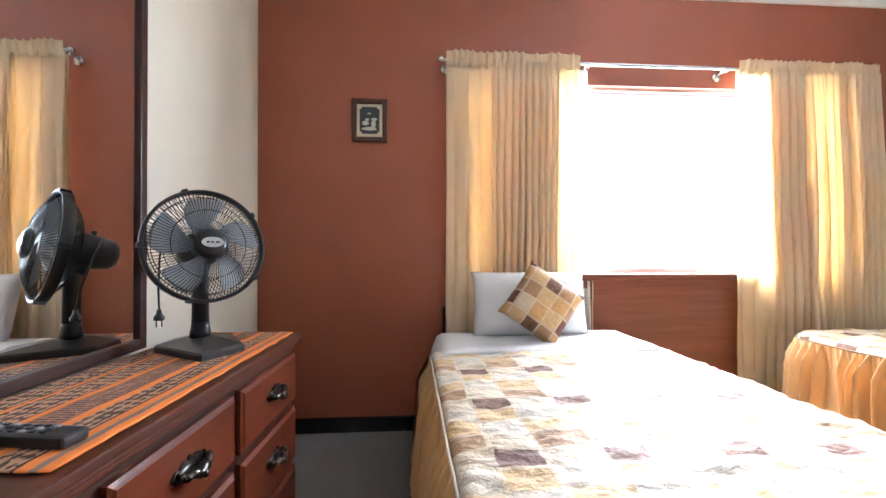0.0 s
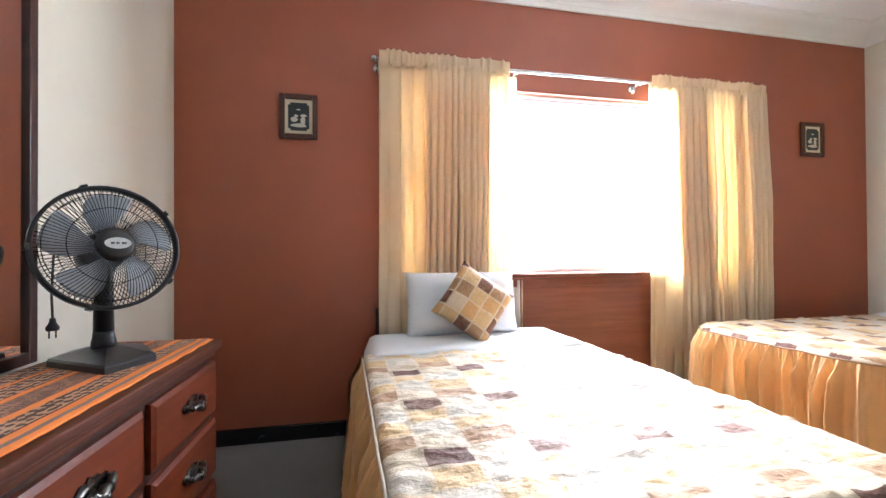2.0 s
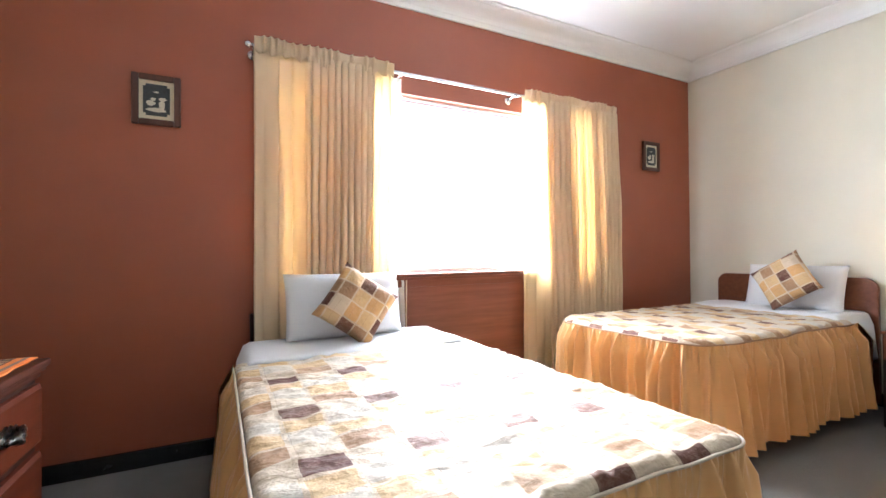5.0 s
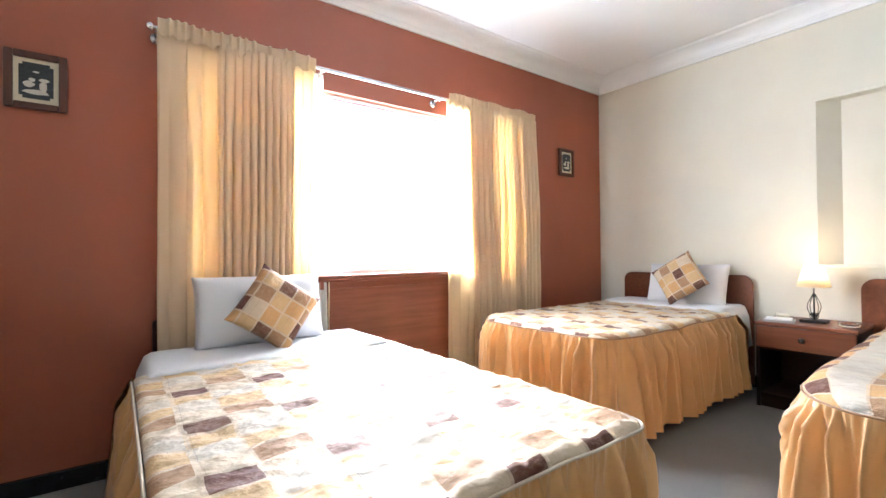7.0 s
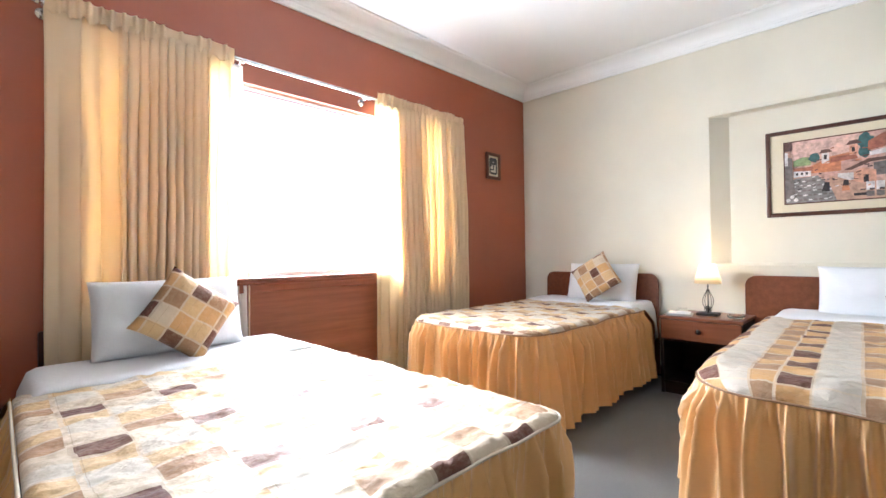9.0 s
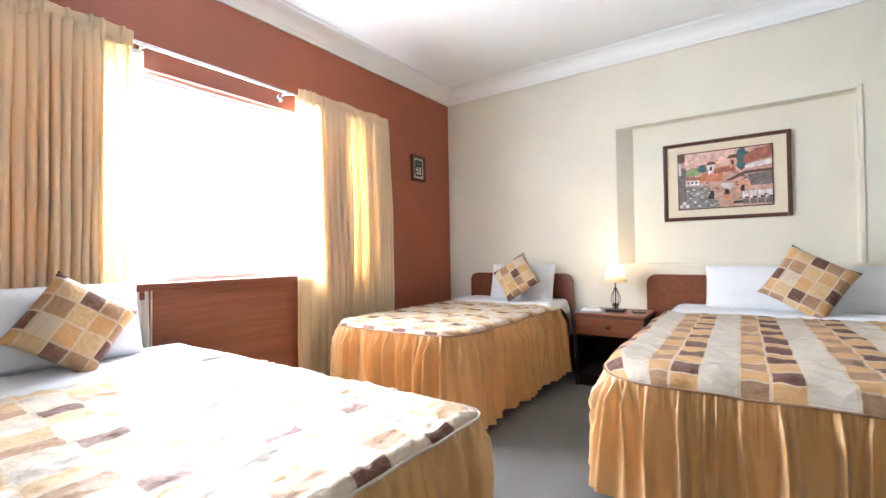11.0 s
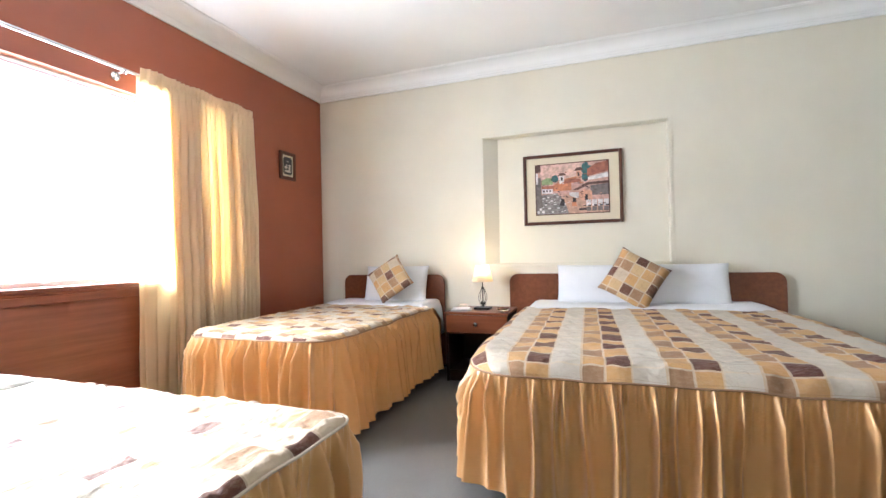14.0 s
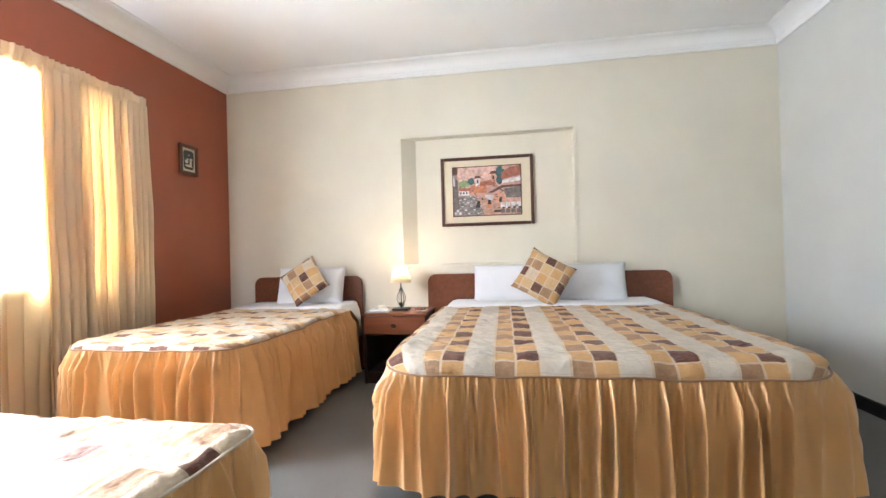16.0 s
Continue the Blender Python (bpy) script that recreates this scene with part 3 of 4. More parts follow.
part("hem", tube([(1.088 + 0.02 * i / 10 + 0.004 * math.sin(i * 1.3), NORTH - 0.05, 1.75 - 1.4 * i / 10) for i in range(11)], 0.0045, 6), DRAPE, sh, smooth=True)
rod = thing("curtain_rod", label="slim chrome curtain rod on wall brackets", category="curtain rod")
part("pole", tube([(0.20, ROD_Y, ROD_Z), (2.895, ROD_Y, ROD_Z)], 0.011, 12), CHROME, rod, smooth=True)
for bx in (0.212, 1.06, 1.93, 2.86):
    bm = tube([(bx, NORTH - 0.001, ROD_Z - 0.005), (bx, ROD_Y + 0.012, ROD_Z - 0.002)], 0.009, 10)
    tube([(bx, NORTH - 0.002, ROD_Z - 0.02), (bx, NORTH - 0.012, ROD_Z - 0.02)], 0.026, 14, bm)
    tube([(bx, ROD_Y + 0.016, ROD_Z - 0.004), (bx, ROD_Y, ROD_Z - 0.018), (bx, ROD_Y - 0.016, ROD_Z - 0.004)], 0.006, 8, bm)
    part("bracket", bm, CHROME, rod, smooth=True)
for ex, sgn in ((0.20, -1),):
    fin = lathe([(0.0, 0.0), (0.016, 0.004), (0.02, 0.016), (0.014, 0.03), (0.0, 0.036)], 16)
    bmesh.ops.transform(fin, matrix=Matrix.Translation((ex, ROD_Y, ROD_Z)) @ Matrix.Rotation(radians(-90), 4, "Y"), verts=fin.verts[:])
    part("finial", fin, CHROME, rod, smooth=True)


# ---------------------------------------------------------------- beds
def rounded_path(w, l, r, n_side, n_corner):
    """Points of a bed's outline from the head at one side, round the foot, to the head at the other; x across, y from head (0) to foot (l)."""
    pts = []
    h = w / 2
    for i in range(n_side):
        pts.append((-h, (l - r) * i / n_side, -1, 0))
    for i in range(n_corner):
        a = math.pi / 2 * i / n_corner
        pts.append((-h + r - r * math.cos(a), l - r + r * math.sin(a), -math.cos(a), math.sin(a)))
    n_foot = max(4, int(n_side * (w - 2 * r) / (l - r)))
    for i in range(n_foot):
        pts.append((-h + r + (w - 2 * r) * i / n_foot, l, 0, 1))
    for i in range(n_corner):
        a = math.pi / 2 * i / n_corner
        pts.append((h - r + r * math.sin(a), l - r + r * math.cos(a), math.sin(a), math.cos(a)))
    for i in range(n_side + 1):
        pts.append((h, (l - r) * (1 - i / n_side), 1, 0))
    return pts


def bed(name, at, turn, w, l, top, head_gap, seam, spread_from, seed, label, head_w, head_h, u0=0.0, v0=0.0, corner=0.15, spread_cloth=None, show_side_from=0.30, flare=0.085, head_turn=0.0, hem_z=0.045, fold_depth=1.0, deep=0.14, lay=0.07, reach=0.086, stretch=(1.0, 1.0), cord_cloth=None, head_shift=0.0):
    """A made bed. Its own y runs from the head to the foot."""
    b_ = thing(name, at, turn, label=label, category="bed")
    rnd = random.Random(seed)
    # base and mattress
    part("bed_base", box(-w / 2 + 0.06, w / 2 - 0.06, head_gap, l - 0.08, 0.05, 0.30, 0.02), DARK_WOOD, b_)
    mat_ = part("mattress", box(-w / 2 + 0.03, w / 2 - 0.03, head_gap, l - 0.06, 0.30, top - 0.035, 0.05, 4), LINEN, b_, "white mattress and fitted sheet", smooth=True)

    # sheet turned back over the head of the spread
    def sheet(u, v):
        x = (u - 0.5) * (w + 0.035)
        e = abs(u - 0.5) * 2
        drop = 0.0
        if e > 0.86:
            q = (e - 0.86) / 0.14
            drop = 0.10 * q * q * 1.6 if q < 0.6 else 0.0576 + (q - 0.6) * 0.62
            x = math.copysign(min(abs(x), w / 2 - 0.01 + 0.02 * q), x)
        y = head_gap + 0.02 + (spread_from + 0.05 - head_gap) * v
        edge = max(0.0, (v - 0.86) / 0.14)
        z = top + 0.030 - drop - 0.019 * edge * edge + wobble(x, y, seed, 0.22, 0.007)
        return (x, y, z), (u, v)
    s_ = part("top_sheet", grid_sheet(40, 18, sheet), LINEN, b_, "white sheet folded back", smooth=True)
    s_.modifiers.new("thick", "SOLIDIFY").thickness = 0.006

    # quilted patchwork top: centre sheet that rolls over the edges down to the seam
    r = corner
    path = rounded_path(w, l, r, 40, 10)

    def spread(u, v):
        hx, ly = w / 2 + deep - lay, l + deep - lay
        x, y = (u * 2 - 1) * hx, spread_from + v * (ly - spread_from)
        ux, uy = x, y
        big = r + deep - lay
        ci, cj = (abs(x) - (hx - big)) / big, (y - (ly - big)) / big
        sx = math.copysign(1.0, x)
        if ci > 0 and cj > 0:
            ci, cj = ci * math.sqrt(1 - cj * cj / 2), cj * math.sqrt(1 - ci * ci / 2)
            x, y = sx * (hx - big + ci * big), ly - big + cj * big
            far = max(1e-6, math.hypot(ci, cj))
            e, nx, ny = big * (1 - far), sx * ci / far, cj / far
        elif hx - abs(x) < ly - y:
            e, nx, ny = hx - abs(x), sx, 0.0
        else:
            e, nx, ny = ly - y, 0.0, 1.0
        free = 1.0
        drawn = max(0.0, 1 - e / 0.22) ** 1.5
        along = ux * abs(ny) + uy * abs(nx)
        z = top + 0.008 + 0.011 * drawn * noise.noise(Vector(((along + 0.5 * e) / 0.040, e / 0.12, seed))) + 0.006 * math.cos(math.pi * x / w)
        if e < deep:
            q = (deep - e) / deep
            x, y = x - nx * (deep - e) + nx * reach * math.sin(q * math.pi / 2), y - ny * (deep - e) + ny * reach * math.sin(q * math.pi / 2)
            free = 1 - q
            z = z + (seam - z) * (1 - math.cos(q * math.pi / 2))
            crease = noise.noise(Vector((ux * 9 + seed, uy * 9, 4.0))) * 0.14 * deep * math.sin(q * math.pi)
            x, y = x + nx * crease, y + ny * crease
        z += wobble(x + seed, y, 0.0, 0.16, 0.010) + (wobble(x * 2.4, y * 2.4 + seed, 1.0, 0.12, 0.006) + wobble(x * 1.2 + seed, y * 3.0, 2.0, 0.07, 0.005)) * (0.35 + 0.65 * free)
        return (x, y, z), (u0 - ux * stretch[0], uy * stretch[1] + v0)
    part("bedspread", grid_sheet(170, 200, spread), spread_cloth or PATCHWORK, b_, "quilted patchwork bedspread in brown, gold and cream", smooth=True)

    # piping cord along the seam
    cord = []
    for px, py, nx, ny in path:
        if py < spread_from:
            continue
        cord.append((px + nx * (reach - lay + 0.006), py + ny * (reach - lay + 0.006), seam + 0.002 + wobble(px + seed, py, 0.0, 0.16, 0.010)))
    part("piping", tube(cord, 0.0042, 8), cord_cloth or PIPING, b_, smooth=True)

    # gathered skirt: fine gathers at the seam run together into fewer sharp ridges on the way down
    dense = rounded_path(w, l, r, 460, 70)
    nD = len(dense)
    run, s_at = 0.0, []
    for k, p in enumerate(dense):
        if k:
            run += math.hypot(p[0] - dense[k - 1][0], p[1] - dense[k - 1][1])
        s_at.append(run)
    s_at = np.array(s_at)
    rows = 26
    out_at = np.zeros((rows + 1, nD))
    vs = np.linspace(0, 1, rows + 1)[:, None]
    at_s = -0.1
    while at_s < run + 0.1:
        high, wide, drift = rnd.uniform(0.5, 1.0), rnd.uniform(0.009, 0.014), rnd.uniform(-0.022, 0.022)
        centre = at_s + drift * np.sqrt(vs) + 0.004 * np.sin(vs * 5 + at_s * 40)
        size = wide * (0.55 + 0.85 * vs)
        lasts = np.clip(1.25 - vs * rnd.choice((0.0, 0.0, 0.25, 0.9)), 0.0, 1.0)
        out_at += 0.046 * fold_depth * high * lasts * np.minimum(1.0, 0.04 + vs / 0.20) * np.exp(-np.abs((s_at[None, :] - centre) / size) ** 1.7)
        if rnd.random() < 0.45:
            twin = centre + rnd.choice((-1, 1)) * 0.026 * np.clip(1 - vs / 0.42, 0, 1)
            out_at += 0.016 * np.clip(1 - vs / 0.5, 0, 1) * np.minimum(1.0, vs / 0.1) * np.exp(-((s_at[None, :] - twin) / 0.007) ** 2)
        at_s += rnd.choice((0.040, 0.052, 0.066, 0.080, 0.105))
    at_s = 0.0
    while at_s < run:
        out_at += rnd.uniform(0.008, 0.020) * np.clip(1 - vs / rnd.uniform(0.16, 0.50), 0, 1) * np.minimum(1.0, 0.05 + vs / 0.06) * np.exp(-((s_at[None, :] - at_s) / 0.0055) ** 2)
        at_s += rnd.uniform(0.018, 0.038)

    out_at -= 0.95 * out_at.mean(axis=1, keepdims=True)

    def skirt(u, v):
        k = min(nD - 1, int(round(u * (nD - 1))))
        px, py, nx, ny = dense[k]
        s = s_at[k] + seed
        fold = out_at[int(round(v * rows))][k]
        sway = 0.030 * noise.noise(Vector((s / 0.16, 0.5 * v, seed + 5.0))) * v
        out = reach - lay + 0.003 + fold - 0.008 * v + sway + flare * v * min(1.0, 0.15 + py / 0.7) * (0.35 + 0.65 * abs(nx))
        hem = hem_z + 0.014 * noise.noise(Vector((s / 0.3, 0.0, seed))) + 0.20 * fold
        z = seam + 0.003 + (hem - seam - 0.003) * v + wobble(px + seed, py, 0.0, 0.16, 0.010) * (1 - v)
        return (px + nx * out, max(py, show_side_from) + ny * out, z), (s, v)
    sk_ = part("bed_skirt", grid_sheet(nD - 1, rows, skirt), GOLD_SATIN, b_, "gathered golden satin valance", smooth=True)

    # headboard with rounded shoulders
    if head_w:
        rr = 0.075
        hw = head_w / 2
        out = [(-hw, 0.02), (hw, 0.02)]
        for i in range(9):
            a = math.pi / 2 * i / 8
            out.append((hw - rr + rr * math.cos(a), head_h - rr + rr * math.sin(a)))
        for i in range(9):
            a = math.pi / 2 * i / 8
            out.append((-hw + rr - rr * math.sin(a), head_h - rr + rr * math.cos(a)))
        part("headboard", prism(out, lambda p, q, d: (p, 0.008 + d, q), 0.034, bevel=0.006), HEAD_WOOD, b_, "dark reddish wooden headboard with rounded corners").matrix_basis = pose(head_shift, 0, 0, 0, 0, head_turn)
    return b_


def pillow_mesh(w, h, t, seed, corner=0.5):
    """A stuffed pillow lying in its own xz plane, its front towards +y, foot at z = 0."""
    def face(sign):
        def place(u, v):
            a, c = u * 2 - 1, v * 2 - 1
            pinch = 1 - 0.07 * (1 - abs(a) ** 3) * abs(c) ** 2 * corner - 0.0
            pinch2 = 1 - 0.07 * (1 - abs(c) ** 3) * abs(a) ** 2 * corner
            x, z = a * w / 2 * pinch2, c * h / 2 * pinch
            puff = max(0.0, (1 - a ** 4) * (1 - c ** 4)) ** 0.55
            y = sign * t / 2 * puff + wobble(x * 1.5 + seed, z * 1.5, sign, 0.12, 0.010) * puff
            return (x, y, z + h / 2), (x + 5.0 + seed * 0.105, z + 5.0)
        return place
    bm = grid_sheet(30, 26, face(1))
    grid_sheet(30, 26, face(-1), bm)
    bmesh.ops.remove_doubles(bm, verts=bm.verts[:], dist=0.0008)
    bmesh.ops.recalc_face_normals(bm, faces=bm.faces[:])
    return bm


def pillow(at, turn, lean, w, h, t, seed, label="plump white pillow propped against the headboard", group="bed pillows"):
    ob = part("pillow", pillow_mesh(w, h, t, seed), LINEN, smooth=True)
    ob.matrix_basis = pose(*at, 0, 0, turn) @ pose(0, 0, 0, lean)
    return tagged(ob, label, "pillow", group)


def cushion(at, turn, lean, roll, size, t, seed):
    bm = pillow_mesh(size, size, t, seed, 0.9)
    bmesh.ops.transform(bm, matrix=Matrix.Translation((0, 0, -size / 2)), verts=bm.verts[:])
    ob = part("cushion", bm, CUSHION_CLOTH, smooth=True)
    ob.matrix_basis = pose(*at, 0, 0, turn) @ pose(0, 0, 0, lean) @ pose(0, 0, 0, 0, roll)
    return tagged(ob, "square patchwork scatter cushion standing on its corner against the pillow", "cushion", "scatter cushions")


# single bed with its head at the window; its y runs towards the south
bed("single_bed", (0.675, NORTH - 0.12, 0), 180, 1.135, 1.885, 0.580, 0.06, 0.570, 0.45, 11, "single bed with patchwork spread, its head under the window", 0, 0, show_side_from=0.42, corner=0.07, spread_cloth=PATCHWORK_SPARSE, flare=0.07, u0=-0.0255, v0=-0.405, deep=0.035, lay=0.022, reach=0.030, cord_cloth=CORD_PALE, fold_depth=1.3)
pillow((0.66, 2.36, 0.600), 180, 14, 0.64, 0.36, 0.17, 2, "plump white pillow propped under the window")
cushion((0.68, 2.235, 0.790), 180, 18, 53, 0.335, 0.13, 4)
# single bed in the corner
bed("single_bed", (EAST - 0.012, 1.83, 0), 90, 1.05, 1.91, 0.605, 0.05, 0.588, 0.42, 23, "single bed with patchwork spread and golden valance in the corner", 1.06, 0.86, show_side_from=0.36, flare=0.06, hem_z=0.075, corner=0.20, spread_cloth=PATCHWORK_SPARSE, u0=-0.049, v0=-1.522, stretch=(1.032, 1.187), deep=0.045, lay=0.028, reach=0.036, fold_depth=2.1)
pillow((3.80, 1.74, 0.60), 90, 16, 0.64, 0.36, 0.16, 5)
cushion((3.63, 1.69, 0.84), 90, 20, 36, 0.335, 0.12, 1)
# wide double bed
bed("double_bed", (EAST - 0.012, -0.352, 0), 91.2, 1.77, 2.12, 0.615, 0.05, 0.552, 0.42, 37, "wide double bed with patchwork spread and golden valance", 2.04, 0.862, show_side_from=0.36, head_turn=-1.2, head_shift=0.02, flare=0.055, hem_z=0.085, fold_depth=1.9, corner=0.24, u0=0.1165, v0=0.235)
pillow((3.80, -0.06, 0.61), 90, 16, 0.66, 0.34, 0.16, 7)
pillow((3.80, -0.66, 0.61), 90, 16, 0.62, 0.34, 0.16, 8)
cushion((3.62, -0.30, 0.835), 90, 20, 59, 0.375, 0.13, 2)


# ---------------------------------------------------------------- dresser, turned a little from the wall
DTOP = 0.745
DRESS = pose(-0.43, 1.745, 0, 0, 0, -3.0)        # its front right top corner; local x into the room, local -y along the front


def local_thing(name, m, **tags):
    ob = thing(name, **tags)
    ob.matrix_basis = m
    return ob


dresser = local_thing("dresser", DRESS, label="reddish varnished wooden dresser with moulded drawers and brass pulls", category="dresser")
DL, DD = 1.46, 0.385
# dark wood stands in for the shade in the deep gaps between drawers
part("carcass", box(-DD, -0.022, -DL + 0.012, -0.012, 0.07, DTOP - 0.055, 0.003), DARK_WOOD, dresser)
part("plinth", box(-DD + 0.01, -0.03, -DL + 0.02, -0.02, 0.0, 0.07, 0.004), DARK_WOOD, dresser)
# worktop with a stepped, rounded lip
bm = box(-DD - 0.002, 0.010, -DL, 0.004, DTOP - 0.022, DTOP, 0.006, 3)
box(-DD, 0.002, -DL + 0.006, -0.002, DTOP - 0.034, DTOP - 0.022, 0.004, 2, bm)
box(-DD, -0.010, -DL + 0.010, -0.008, DTOP - 0.055, DTOP - 0.034, 0.008, 3, bm)
part("top", bm, TOP_WOOD, dresser, "dark varnished top with a moulded lip")


def drawer(y0, y1, z0, z1):
    """Raised drawer front with a chamfered edge, and its pull."""
    bm = bmesh.new()
    steps = ((0.0, -0.021), (0.0, -0.008), (0.007, -0.004), (0.012, 0.0))
    rings = []
    for inset, x in steps:
        rings.append([bm.verts.new((x, y, z)) for y, z in ((y0 + inset, z0 + inset), (y1 - inset, z0 + inset), (y1 - inset, z1 - inset), (y0 + inset, z1 - inset))])
    for a, b in zip(rings, rings[1:]):
        for i in range(4):
            bm.faces.new((a[i], a[(i + 1) % 4], b[(i + 1) % 4], b[i]))
    bm.faces.new(rings[-1])
    bm.faces.new(rings[0][::-1])
    d = part("drawer", bm, RED_WOOD, dresser)
    # ornate drooping pull: back plate with leaf lobes, two posts and a swagged bail
    cy, cz = (y0 + y1) / 2, (z0 + z1) / 2 + 0.012
    bm = bmesh.new()
    PS = 1.35
    lobes = [(-0.052, 0.0), (-0.040, 0.010), (-0.030, 0.008), (-0.020, 0.016), (-0.008, 0.014), (0.0, 0.020), (0.008, 0.014), (0.020, 0.016), (0.030, 0.008), (0.040, 0.010), (0.052, 0.0),
             (0.042, -0.010), (0.030, -0.009), (0.018, -0.016), (0.0, -0.012), (-0.018, -0.016), (-0.030, -0.009), (-0.042, -0.010)]
    prism(lobes, lambda a, b, dd: (0.0005 + dd, cy + a * PS, cz + b * PS), 0.005, bm)
    for sy in (-0.052, 0.052):
        tube([(0.003, cy + sy, cz + 0.002), (0.012, cy + sy, cz + 0.002), (0.021, cy + sy, cz + 0.002)], [0.008, 0.006, 0.010], 10, bm)
    bail = []
    for i in range(13):
        q = i / 12 * 2 - 1
        bail.append((0.019 + 0.008 * (1 - q * q), cy + 0.053 * q, cz + 0.002 - 0.010 * (1 - q * q) + 0.004 * math.sin(q * 9)))
    tube(bail, [0.006 + 0.006 * (1 - abs(i / 6 - 1)) + 0.002 * (i % 2) for i in range(13)], 8, bm)
    tube([(0.028, cy - 0.009, cz - 0.012), (0.033, cy, cz - 0.016), (0.028, cy + 0.009, cz - 0.012)], 0.010, 8, bm)
    part("pull", bm, BRASS, d, "ornate aged brass pull", smooth=True)


for y1, y0 in ((-0.022, -0.492), (-0.535, -0.990), (-1.030, -1.44)):
    for z0, z1 in ((0.500, 0.676), (0.282, 0.474), (0.086, 0.256)):
        drawer(y0, y1, z0, z1)

# woven runner lying on the top, its near end ragged

def runner_place(u, v):
    x = -DD + 0.012 + (DD - 0.026) * u
    y = -0.015 - 1.075 * v
    edge = u > 0.97 or v > 0.985
    x += 0.007 * noise.noise(Vector((y * 16, 3.0, 0))) * (u > 0.9)
    z = DTOP + 0.0035 + 0.003 * max(0.0, noise.noise(Vector((x * 9, y * 7, 2.0)))) + (0.0 if edge else 0.0015)
    return (x, y, z), (-0.014 - x, y + 3.0)


runner = part("table_runner", grid_sheet(40, 90, runner_place), RUNNER, smooth=True)
runner.modifiers.new("thick", "SOLIDIFY").thickness = 0.003
runner.matrix_basis = DRESS
tagged(runner, "handwoven orange, black and tan striped runner on the dresser", "table runner")

# tall mirror leaning on the wall at the back of the dresser
mirror = local_thing("mirror", pose(-0.868, 1.492, DTOP + 0.006, 0, 0, -0.8), label="tall mirror in a dark wooden frame standing on the dresser", category="mirror")
MW, MH, FW = 1.05, 1.25, 0.034
part("mirror_glass", box(0.006, 0.012, -MW + FW * 0.6, -FW * 0.6, FW * 0.6, MH - FW * 0.6), MIRROR, mirror)
part("backboard", box(0.0, 0.006, -MW + 0.01, -0.01, 0.01, MH - 0.01), DARK_WOOD, mirror)
for y0, y1, z0, z1 in ((-FW, 0, 0.0, MH), (-MW, -MW + FW, 0.0, MH), (-MW + FW, -FW, 0.0, FW), (-MW + FW, -FW, MH - FW, MH)):
    bm = box(0.004, 0.024, y0, y1, z0, z1, 0.004, 2)
    part("frame_rail", bm, DARK_WOOD, mirror)


